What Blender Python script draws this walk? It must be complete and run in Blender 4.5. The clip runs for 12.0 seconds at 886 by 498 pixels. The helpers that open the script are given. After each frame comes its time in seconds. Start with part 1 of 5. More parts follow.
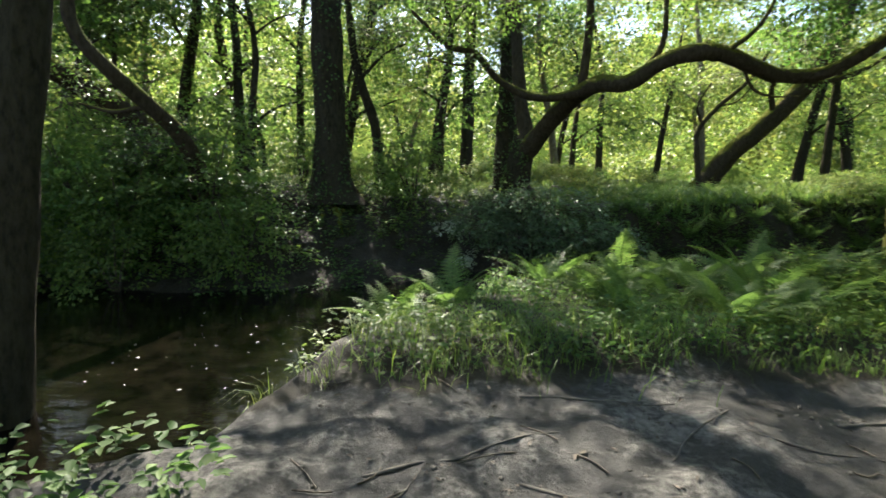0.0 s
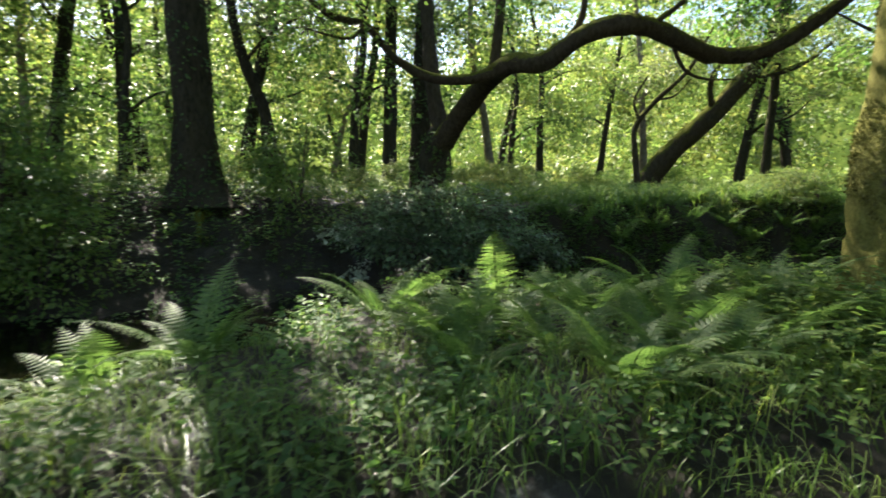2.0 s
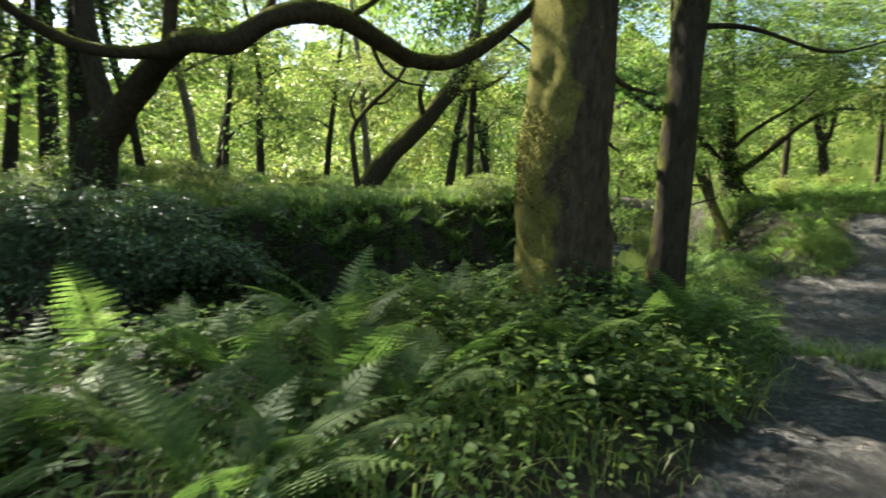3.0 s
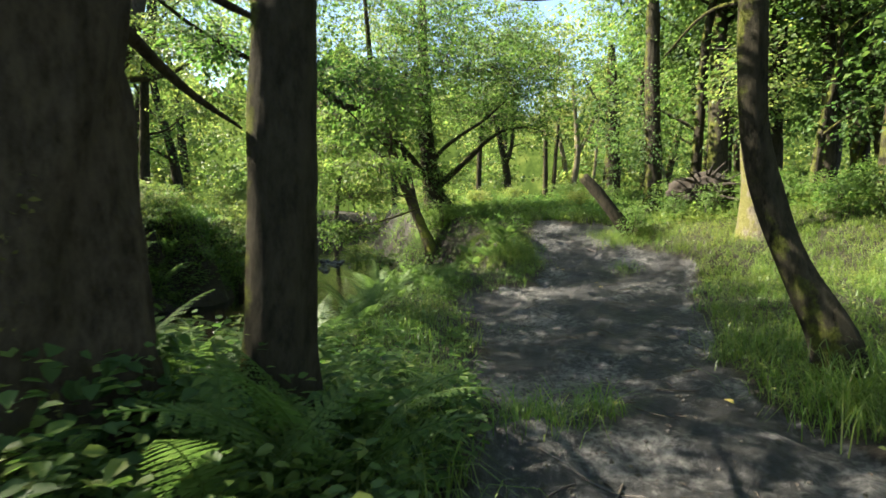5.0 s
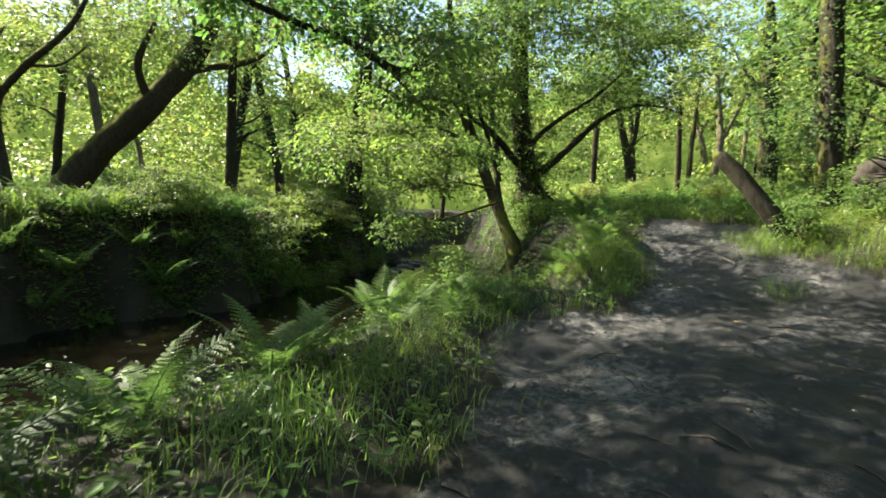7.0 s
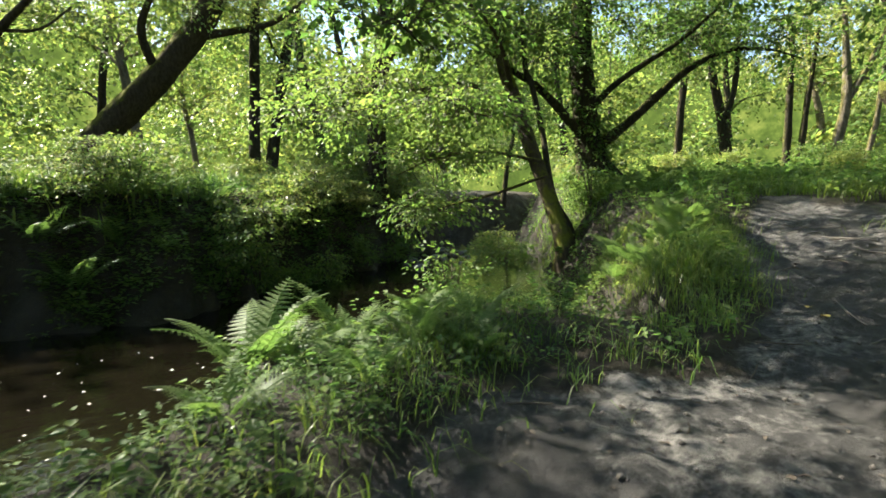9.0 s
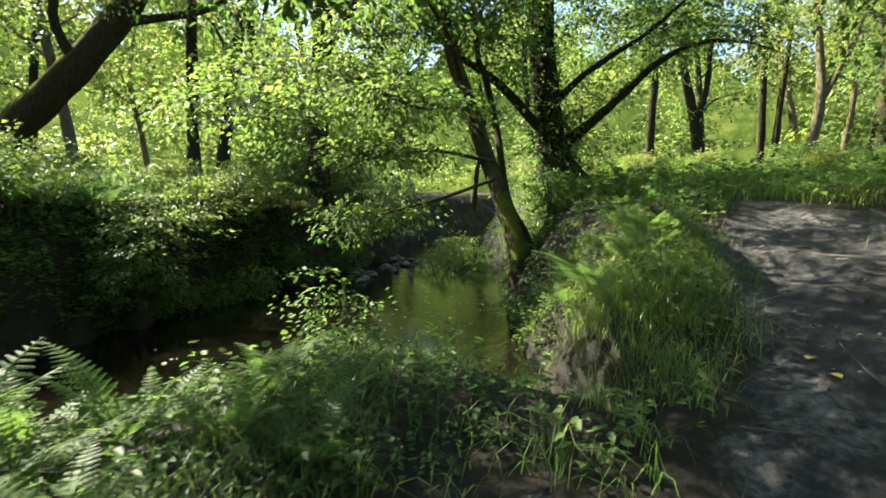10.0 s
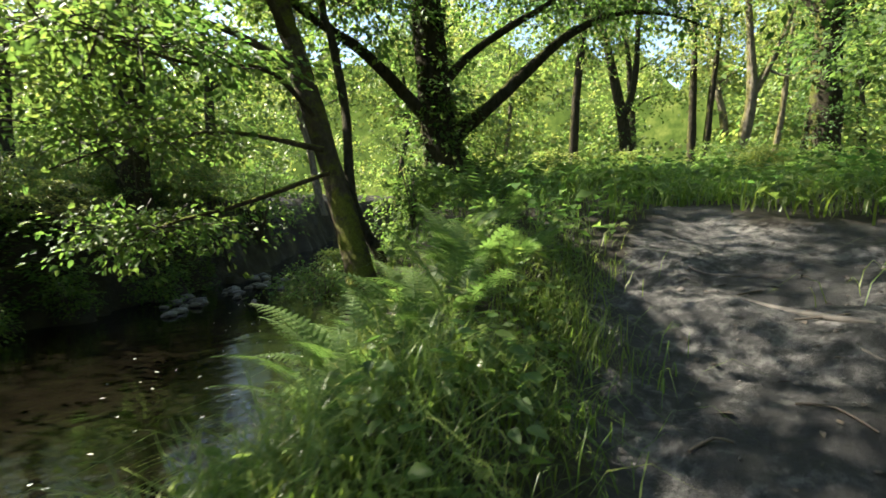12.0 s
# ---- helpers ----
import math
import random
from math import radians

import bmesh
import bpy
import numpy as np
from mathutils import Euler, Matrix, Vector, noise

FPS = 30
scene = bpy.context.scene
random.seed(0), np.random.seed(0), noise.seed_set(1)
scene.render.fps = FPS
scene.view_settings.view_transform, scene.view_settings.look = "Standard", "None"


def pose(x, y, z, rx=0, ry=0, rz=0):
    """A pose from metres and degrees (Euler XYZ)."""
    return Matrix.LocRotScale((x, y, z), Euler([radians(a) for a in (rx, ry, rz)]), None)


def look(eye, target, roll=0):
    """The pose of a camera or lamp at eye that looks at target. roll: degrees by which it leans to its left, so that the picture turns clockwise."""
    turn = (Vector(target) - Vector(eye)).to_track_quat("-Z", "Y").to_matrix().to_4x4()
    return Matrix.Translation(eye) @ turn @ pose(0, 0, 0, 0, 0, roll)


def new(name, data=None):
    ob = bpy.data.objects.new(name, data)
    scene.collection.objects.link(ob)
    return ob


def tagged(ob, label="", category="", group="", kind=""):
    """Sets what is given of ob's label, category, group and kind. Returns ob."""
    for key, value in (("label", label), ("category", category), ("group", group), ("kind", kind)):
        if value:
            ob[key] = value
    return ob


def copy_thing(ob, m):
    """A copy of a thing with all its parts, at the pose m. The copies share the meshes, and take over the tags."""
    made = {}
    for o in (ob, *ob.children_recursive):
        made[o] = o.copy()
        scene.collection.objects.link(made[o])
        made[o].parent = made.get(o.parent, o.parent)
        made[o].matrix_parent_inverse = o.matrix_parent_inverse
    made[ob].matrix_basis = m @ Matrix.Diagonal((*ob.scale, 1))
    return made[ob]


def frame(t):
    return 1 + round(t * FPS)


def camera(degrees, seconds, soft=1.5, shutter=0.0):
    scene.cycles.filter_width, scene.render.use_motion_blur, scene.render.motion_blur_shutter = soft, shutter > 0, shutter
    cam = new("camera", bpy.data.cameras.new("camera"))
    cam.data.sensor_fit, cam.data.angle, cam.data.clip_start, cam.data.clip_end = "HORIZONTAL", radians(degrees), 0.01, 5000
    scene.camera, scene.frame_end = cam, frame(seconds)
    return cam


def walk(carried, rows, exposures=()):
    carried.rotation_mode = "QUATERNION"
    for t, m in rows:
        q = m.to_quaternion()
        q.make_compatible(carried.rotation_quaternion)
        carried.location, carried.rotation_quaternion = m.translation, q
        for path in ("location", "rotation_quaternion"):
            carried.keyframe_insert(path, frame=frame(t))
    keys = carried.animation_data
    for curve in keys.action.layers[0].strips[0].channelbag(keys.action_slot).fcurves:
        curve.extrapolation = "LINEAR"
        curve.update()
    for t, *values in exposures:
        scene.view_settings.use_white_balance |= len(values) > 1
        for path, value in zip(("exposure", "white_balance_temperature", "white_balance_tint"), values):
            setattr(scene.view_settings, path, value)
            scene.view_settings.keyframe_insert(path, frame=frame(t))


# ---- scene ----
cam = camera(80.6, 12.0, soft=1.65, shutter=0.2)
PATH = [
    (0, (0.086, -0.037, 1.603), (0.03, 1.946, 1.347), 0.9),
    (0.5, (0.22, 0.534, 1.514), (-0.089, 2.493, 1.252), 0.9),
    (1, (0.558, 1.105, 1.525), (0.269, 3.067, 1.266), 0.6),
    (1.5, (1.049, 1.627, 1.45), (0.872, 3.603, 1.197), 0.5),
    (2, (1.64, 2.227, 1.442), (1.736, 4.211, 1.208), 0.6),
    (2.5, (2.09, 2.786, 1.42), (2.713, 4.674, 1.204), 0.9),
    (3, (2.691, 3.226, 1.469), (3.708, 4.935, 1.258), 1.0),
    (3.5, (3.392, 3.709, 1.503), (4.905, 5.005, 1.329), 1.1),
    (3.7, (3.582, 3.964, 1.448), (5.185, 5.148, 1.283), 1.0),
    (5.3, (5.883, 4.514, 1.3), (7.602, 5.527, 1.159), -0.1),
    (5.5, (6.227, 4.582, 1.25), (7.941, 5.602, 1.107), 0.1),
    (6, (7.203, 4.692, 1.228), (8.866, 5.795, 1.089), 0.0),
    (6.5, (7.929, 4.81, 1.312), (9.507, 6.031, 1.175), 0.2),
    (7, (8.724, 5.137, 1.16), (10.152, 6.531, 1.022), 0.6),
    (7.2, (9.009, 5.219, 1.184), (10.372, 6.676, 1.046), 0.7),
    (8.8, (11.311, 6.435, 1.128), (12.528, 8.01, 0.927), -0.3),
    (9, (11.693, 6.615, 1.09), (12.9, 8.197, 0.886), -0.1),
    (9.5, (12.486, 6.987, 1.092), (13.703, 8.56, 0.885), -0.1),
    (10, (13.131, 7.265, 1.162), (14.4, 8.797, 0.962), -0.2),
    (10.5, (14.005, 7.56, 1.067), (15.304, 9.068, 0.865), -0.2),
    (11, (14.741, 7.779, 1.108), (16.09, 9.242, 0.914), -0.2),
    (11.5, (15.489, 8.006, 1.172), (16.856, 9.454, 0.983), -0.2),
    (12, (16.311, 8.258, 1.145), (17.723, 9.661, 0.959), -0.1),
]
walk(cam, [(t, look(eye, target, roll)) for t, eye, target, roll in PATH], [(0, 2.5), (12, 2.5)])
# ---- light ----
SUN_AZ, SUN_EL = -24.0, 43.0
world = bpy.data.worlds.new("world")
scene.world = world
world.use_nodes = True
wn = world.node_tree.nodes
sky = wn.new("ShaderNodeTexSky")
sky.sky_type, sky.sun_disc = "NISHITA", False
sky.sun_elevation, sky.sun_rotation = radians(SUN_EL), radians(SUN_AZ)
wn["Background"].inputs["Strength"].default_value = 0.078
world.node_tree.links.new(sky.outputs["Color"], wn["Background"].inputs["Color"])
sun = new("sun", bpy.data.lights.new("sun", "SUN"))
sun.data.energy, sun.data.angle, sun.data.color = 5.0, radians(0.55), (1.0, 0.93, 0.8)
sd = Vector((math.sin(radians(SUN_AZ)) * math.cos(radians(SUN_EL)), math.cos(radians(SUN_AZ)) * math.cos(radians(SUN_EL)), math.sin(radians(SUN_EL))))
sun.matrix_world = look(sd * 60, (0, 0, 0))

rng = np.random.default_rng(7)


# ---- materials ----
def material(name):
    m = bpy.data.materials.new(name)
    m.use_nodes = True
    m.node_tree.nodes.remove(m.node_tree.nodes["Principled BSDF"])
    return m, m.node_tree.nodes, m.node_tree.links


def ramp(nodes, stops):
    r = nodes.new("ShaderNodeValToRGB")
    e = r.color_ramp.elements
    while len(e) < len(stops):
        e.new(0.5)
    for k, (p, c) in enumerate(stops):
        e[k].position, e[k].color = p, (*c, 1)
    return r


def noise_tex(nodes, links, scale, detail=6.0, rough=0.6, stretch=None):
    n = nodes.new("ShaderNodeTexNoise")
    n.inputs["Scale"].default_value, n.inputs["Detail"].default_value, n.inputs["Roughness"].default_value = scale, detail, rough
    co = nodes.new("ShaderNodeTexCoord")
    if stretch:
        mp = nodes.new("ShaderNodeMapping")
        mp.inputs["Scale"].default_value = stretch
        links.new(co.outputs["Object"], mp.inputs["Vector"])
        links.new(mp.outputs["Vector"], n.inputs["Vector"])
    else:
        links.new(co.outputs["Object"], n.inputs["Vector"])
    return n


def leaf_material(name, stops, through_col, share=0.45, rough=0.45, spec=0.4):
    """Thin leaves: a glossy face and light that comes through, with a tone of its own for each leaf."""
    m, n, l = material(name)
    geo = n.new("ShaderNodeNewGeometry")
    info = n.new("ShaderNodeObjectInfo")
    add = n.new("ShaderNodeMath")
    add.operation = "MULTIPLY_ADD"
    add.inputs[1].default_value = 0.25
    l.new(info.outputs["Random"], add.inputs[0])
    half = n.new("ShaderNodeMath")
    half.operation = "MULTIPLY"
    half.inputs[1].default_value = 0.75
    l.new(geo.outputs["Random Per Island"], half.inputs[0])
    l.new(half.outputs[0], add.inputs[2])
    r = ramp(n, stops)
    l.new(add.outputs[0], r.inputs["Fac"])
    big = noise_tex(n, l, 0.9, 2.0)
    hsv = n.new("ShaderNodeHueSaturation")
    hsv.inputs["Saturation"].default_value = 0.9
    mr = n.new("ShaderNodeMapRange")
    mr.inputs["To Min"].default_value, mr.inputs["To Max"].default_value = 0.55, 1.45
    l.new(big.outputs["Fac"], mr.inputs["Value"])
    l.new(mr.outputs["Result"], hsv.inputs["Value"])
    wide = noise_tex(n, l, 0.23, 2.0)
    tone = n.new("ShaderNodeMapRange")
    tone.inputs["From Min"].default_value, tone.inputs["From Max"].default_value = 0.3, 0.7
    tone.inputs["To Min"].default_value, tone.inputs["To Max"].default_value = 0.47, 0.516
    l.new(wide.outputs["Fac"], tone.inputs["Value"])
    l.new(tone.outputs["Result"], hsv.inputs["Hue"])
    l.new(r.outputs["Color"], hsv.inputs["Color"])
    p = n.new("ShaderNodeBsdfPrincipled")
    p.inputs["Roughness"].default_value = rough
    p.inputs["Specular IOR Level"].default_value = spec
    l.new(hsv.outputs["Color"], p.inputs["Base Color"])
    t = n.new("ShaderNodeBsdfTranslucent")
    mix_c = n.new("ShaderNodeMix")
    mix_c.data_type, mix_c.blend_type = "RGBA", "MULTIPLY"
    mix_c.inputs["Factor"].default_value = 1.0
    l.new(hsv.outputs["Color"], mix_c.inputs["A"])
    mix_c.inputs["B"].default_value = (*through_col, 1)
    l.new(mix_c.outputs["Result"], t.inputs["Color"])
    mix = n.new("ShaderNodeMixShader")
    mix.inputs["Fac"].default_value = share
    l.new(p.outputs[0], mix.inputs[1])
    l.new(t.outputs[0], mix.inputs[2])
    l.new(mix.outputs[0], n["Material Output"].inputs["Surface"])
    return m


def bark_material(name, dark, light, moss, moss_amount, moss_side=(-0.5, 0.6, 0.6)):
    m, n, l = material(name)
    grain = noise_tex(n, l, 13.0, 9.0, 0.72, (1, 1, 0.38))
    fine = noise_tex(n, l, 46.0, 5.0, 0.7, (1, 1, 0.6))
    r = ramp(n, [(0.3, dark), (0.55, light), (0.75, tuple(c * 1.35 for c in light))])
    l.new(grain.outputs["Fac"], r.inputs["Fac"])
    geo = n.new("ShaderNodeNewGeometry")
    dot = n.new("ShaderNodeVectorMath")
    dot.operation = "DOT_PRODUCT"
    dot.inputs[1].default_value = moss_side
    l.new(geo.outputs["Normal"], dot.inputs[0])
    blot = noise_tex(n, l, 3.2, 5.0, 0.7)
    ma = n.new("ShaderNodeMath")
    ma.operation = "MULTIPLY_ADD"
    ma.inputs[1].default_value = 0.6
    l.new(dot.outputs["Value"], ma.inputs[0])
    l.new(blot.outputs["Fac"], ma.inputs[2])
    mr = n.new("ShaderNodeMapRange")
    mr.inputs["From Min"].default_value, mr.inputs["From Max"].default_value = 0.86 - moss_amount, 1.0 - moss_amount
    l.new(ma.outputs[0], mr.inputs["Value"])
    mix = n.new("ShaderNodeMix")
    mix.data_type = "RGBA"
    l.new(mr.outputs["Result"], mix.inputs["Factor"])
    l.new(r.outputs["Color"], mix.inputs["A"])
    mcol = ramp(n, [(0.35, tuple(c * 0.5 for c in moss)), (0.65, moss)])
    l.new(fine.outputs["Fac"], mcol.inputs["Fac"])
    l.new(mcol.outputs["Color"], mix.inputs["B"])
    p = n.new("ShaderNodeBsdfPrincipled")
    p.inputs["Roughness"].default_value = 1.0
    p.inputs["Specular IOR Level"].default_value = 0.08
    l.new(mix.outputs["Result"], p.inputs["Base Color"])
    b = n.new("ShaderNodeBump")
    b.inputs["Strength"].default_value, b.inputs["Distance"].default_value = 1.0, 0.06
    l.new(grain.outputs["Fac"], b.inputs["Height"])
    b2 = n.new("ShaderNodeBump")
    b2.inputs["Strength"].default_value, b2.inputs["Distance"].default_value = 0.5, 0.01
    l.new(fine.outputs["Fac"], b2.inputs["Height"])
    l.new(b.outputs["Normal"], b2.inputs["Normal"])
    l.new(b2.outputs["Normal"], p.inputs["Normal"])
    l.new(p.outputs[0], n["Material Output"].inputs["Surface"])
    return m


def ground_material():
    m, n, l = material("woodland_soil")
    at = n.new("ShaderNodeAttribute")
    at.attribute_name = "trodden"
    blot = noise_tex(n, l, 0.9, 6.0, 0.6)
    grit = noise_tex(n, l, 14.0, 9.0, 0.7)
    fine = noise_tex(n, l, 38.0, 6.0, 0.75)
    mud = ramp(n, [(0.34, (0.022, 0.019, 0.017)), (0.5, (0.048, 0.046, 0.042)), (0.66, (0.28, 0.265, 0.238))])
    av = n.new("ShaderNodeMath")
    av.operation = "MULTIPLY_ADD"
    av.inputs[1].default_value = 0.55
    l.new(blot.outputs["Fac"], av.inputs[0])
    hv = n.new("ShaderNodeMath")
    hv.operation = "MULTIPLY"
    hv.inputs[1].default_value = 0.45
    l.new(grit.outputs["Fac"], hv.inputs[0])
    l.new(hv.outputs[0], av.inputs[2])
    l.new(av.outputs[0], mud.inputs["Fac"])
    soil = ramp(n, [(0.3, (0.012, 0.009, 0.006)), (0.55, (0.03, 0.024, 0.014)), (0.75, (0.05, 0.05, 0.022))])
    l.new(grit.outputs["Fac"], soil.inputs["Fac"])
    edge = n.new("ShaderNodeMath")
    edge.operation = "ADD"
    sh = n.new("ShaderNodeMath")
    sh.operation = "MULTIPLY_ADD"
    sh.inputs[1].default_value, sh.inputs[2].default_value = 0.8, -0.4
    l.new(grit.outputs["Fac"], sh.inputs[0])
    l.new(at.outputs["Fac"], edge.inputs[0])
    l.new(sh.outputs[0], edge.inputs[1])
    mr = n.new("ShaderNodeMapRange")
    mr.inputs["From Min"].default_value, mr.inputs["From Max"].default_value = 0.35, 0.65
    l.new(edge.outputs[0], mr.inputs["Value"])
    mix = n.new("ShaderNodeMix")
    mix.data_type = "RGBA"
    l.new(mr.outputs["Result"], mix.inputs["Factor"])
    l.new(soil.outputs["Color"], mix.inputs["A"])
    l.new(mud.outputs["Color"], mix.inputs["B"])
    p = n.new("ShaderNodeBsdfPrincipled")
    l.new(mix.outputs["Result"], p.inputs["Base Color"])
    rr = n.new("ShaderNodeMapRange")
    rr.inputs["From Min"].default_value, rr.inputs["From Max"].default_value = 0.35, 0.6
    rr.inputs["To Min"].default_value, rr.inputs["To Max"].default_value = 0.5, 0.9
    l.new(blot.outputs["Fac"], rr.inputs["Value"])
    l.new(rr.outputs["Result"], p.inputs["Roughness"])
    p.inputs["Specular IOR Level"].default_value = 0.3
    b = n.new("ShaderNodeBump")
    b.inputs["Strength"].default_value, b.inputs["Distance"].default_value = 1.0, 0.09
    l.new(grit.outputs["Fac"], b.inputs["Height"])
    b2 = n.new("ShaderNodeBump")
    b2.inputs["Strength"].default_value, b2.inputs["Distance"].default_value = 0.9, 0.03
    l.new(fine.outputs["Fac"], b2.inputs["Height"])
    l.new(b.outputs["Normal"], b2.inputs["Normal"])
    l.new(b2.outputs["Normal"], p.inputs["Normal"])
    l.new(p.outputs[0], n["Material Output"].inputs["Surface"])
    return m


def water_material():
    m, n, l = material("stream_water")
    p = n.new("ShaderNodeBsdfPrincipled")
    p.inputs["Base Color"].default_value = (0.0045, 0.0038, 0.0022, 1)
    p.inputs["Roughness"].default_value = 0.06
    p.inputs["IOR"].default_value = 1.36
    p.inputs["Specular IOR Level"].default_value = 0.85
    rip = noise_tex(n, l, 2.2, 3.0, 0.5, (1, 2.2, 1))
    small = noise_tex(n, l, 11.0, 2.0, 0.5, (1, 1.6, 1))
    b = n.new("ShaderNodeBump")
    b.inputs["Strength"].default_value, b.inputs["Distance"].default_value = 0.12, 0.08
    l.new(rip.outputs["Fac"], b.inputs["Height"])
    b2 = n.new("ShaderNodeBump")
    b2.inputs["Strength"].default_value, b2.inputs["Distance"].default_value = 0.1, 0.01
    l.new(small.outputs["Fac"], b2.inputs["Height"])
    l.new(b.outputs["Normal"], b2.inputs["Normal"])
    l.new(b2.outputs["Normal"], p.inputs["Normal"])
    l.new(p.outputs[0], n["Material Output"].inputs["Surface"])
    return m


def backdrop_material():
    """Far leaves, too distant to tell apart; their sunlight is painted as emission."""
    m, n, l = material("glowing_distant_leaves")
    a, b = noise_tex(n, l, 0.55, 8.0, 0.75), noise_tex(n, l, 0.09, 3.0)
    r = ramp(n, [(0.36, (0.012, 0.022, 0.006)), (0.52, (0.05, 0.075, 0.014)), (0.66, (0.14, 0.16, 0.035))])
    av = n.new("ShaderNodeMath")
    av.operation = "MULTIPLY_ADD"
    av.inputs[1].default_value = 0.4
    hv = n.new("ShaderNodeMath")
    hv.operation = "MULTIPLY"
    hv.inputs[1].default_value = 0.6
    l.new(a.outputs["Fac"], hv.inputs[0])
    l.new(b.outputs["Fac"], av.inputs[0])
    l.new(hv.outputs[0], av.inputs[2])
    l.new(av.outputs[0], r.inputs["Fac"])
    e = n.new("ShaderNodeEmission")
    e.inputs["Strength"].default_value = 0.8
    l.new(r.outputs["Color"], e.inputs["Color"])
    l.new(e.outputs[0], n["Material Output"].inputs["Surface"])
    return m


def plain_material(name, a, b, scale, rough=0.8):
    m, n, l = material(name)
    t = noise_tex(n, l, scale)
    r = ramp(n, [(0.3, a), (0.7, b)])
    l.new(t.outputs["Fac"], r.inputs["Fac"])
    p = n.new("ShaderNodeBsdfPrincipled")
    p.inputs["Roughness"].default_value = rough
    l.new(r.outputs["Color"], p.inputs["Base Color"])
    bu = n.new("ShaderNodeBump")
    bu.inputs["Strength"].default_value, bu.inputs["Distance"].default_value = 0.6, 0.02
    l.new(t.outputs["Fac"], bu.inputs["Height"])
    l.new(bu.outputs["Normal"], p.inputs["Normal"])
    l.new(p.outputs[0], n["Material Output"].inputs["Surface"])
    return m


SOIL, WATER = ground_material(), water_material()
BARK = bark_material("dark_bark", (0.014, 0.012, 0.008), (0.046, 0.04, 0.027), (0.11, 0.12, 0.025), -0.02)
BARK_MOSSY = bark_material("mossy_bark", (0.018, 0.014, 0.01), (0.075, 0.06, 0.042), (0.19, 0.18, 0.05), 0.12, (-0.9, 0.25, 0.1))
BARK_LIMB = bark_material("mossy_limb_bark", (0.022, 0.018, 0.013), (0.065, 0.052, 0.036), (0.13, 0.14, 0.025), 0.26, (-0.1, 0.2, 0.95))
BARK_PALE = bark_material("pale_bark", (0.06, 0.05, 0.036), (0.17, 0.145, 0.105), (0.16, 0.15, 0.05), 0.03)
TWIG = plain_material("twig_bark", (0.03, 0.023, 0.015), (0.08, 0.06, 0.04), 20)
STONE = plain_material("wet_stone", (0.025, 0.022, 0.018), (0.09, 0.08, 0.07), 8, 0.4)
EARTH = plain_material("root_earth", (0.012, 0.009, 0.006), (0.045, 0.034, 0.022), 6, 1.0)
ROOT = plain_material("muddy_root", (0.035, 0.03, 0.025), (0.1, 0.088, 0.072), 14, 0.9)
FLECK = plain_material("pale_fleck", (0.35, 0.33, 0.27), (0.6, 0.58, 0.5), 5, 0.6)
LEAF = leaf_material("woodland_leaf", [(0.0, (0.039, 0.082, 0.012)), (0.5, (0.07, 0.138, 0.024)), (1.0, (0.14, 0.19, 0.035))], (1.65, 1.85, 1.3), 0.5, 0.5, 0.24)
LEAF_DARK = leaf_material("ivy_leaf", [(0.0, (0.028, 0.062, 0.018)), (0.6, (0.056, 0.112, 0.028)), (1.0, (0.105, 0.165, 0.04))], (1.8, 2.0, 1.2), 0.4, 0.6, 0.16)
LEAF_SUN = leaf_material("bright_leaf", [(0.0, (0.065, 0.122, 0.022)), (0.5, (0.12, 0.185, 0.034)), (1.0, (0.27, 0.265, 0.055))], (1.65, 1.75, 1.3), 0.5)
FERN = leaf_material("fern_frond", [(0.0, (0.045, 0.1, 0.018)), (0.6, (0.075, 0.145, 0.025)), (1.0, (0.12, 0.18, 0.045))], (1.75, 1.9, 1.4), 0.45, 0.5, 0.25)
GRASS = leaf_material("grass_blade", [(0.0, (0.05, 0.1, 0.012)), (0.6, (0.09, 0.16, 0.018)), (1.0, (0.19, 0.22, 0.05))], (1.9, 2.0, 1.3), 0.45, 0.4)
# Sky sheen on leaves, painted as a paler, greyer base colour.
SHEEN_LEAF = leaf_material("painted_sheen_leaf", [(0.0, (0.05, 0.085, 0.04)), (0.6, (0.1, 0.145, 0.085)), (1.0, (0.2, 0.24, 0.17))], (1.5, 1.7, 1.1), 0.3, 0.5, 0.2)
# Sun glint on leaves, put into a very pale base colour.
GLINT_LEAF = leaf_material("painted_glint_leaf", [(0.0, (0.3, 0.34, 0.24)), (1.0, (0.55, 0.58, 0.46))], (1.0, 1.1, 0.8), 0.3, 0.4)
GLOSSY_LEAF = leaf_material("glossy_bush_leaf", [(0.0, (0.035, 0.07, 0.028)), (0.6, (0.07, 0.12, 0.05)), (1.0, (0.14, 0.2, 0.1))], (1.6, 1.8, 1.1), 0.35, 0.42, 0.4)
MOSS = leaf_material("yellow_moss", [(0.0, (0.05, 0.055, 0.012)), (0.6, (0.12, 0.125, 0.03)), (1.0, (0.2, 0.19, 0.06))], (1.2, 1.2, 0.9), 0.25, 0.8, 0.1)
YELLOW = leaf_material("fallen_yellow_leaf", [(0.0, (0.3, 0.22, 0.03)), (1.0, (0.45, 0.36, 0.05))], (1.2, 1.2, 1.0), 0.2)


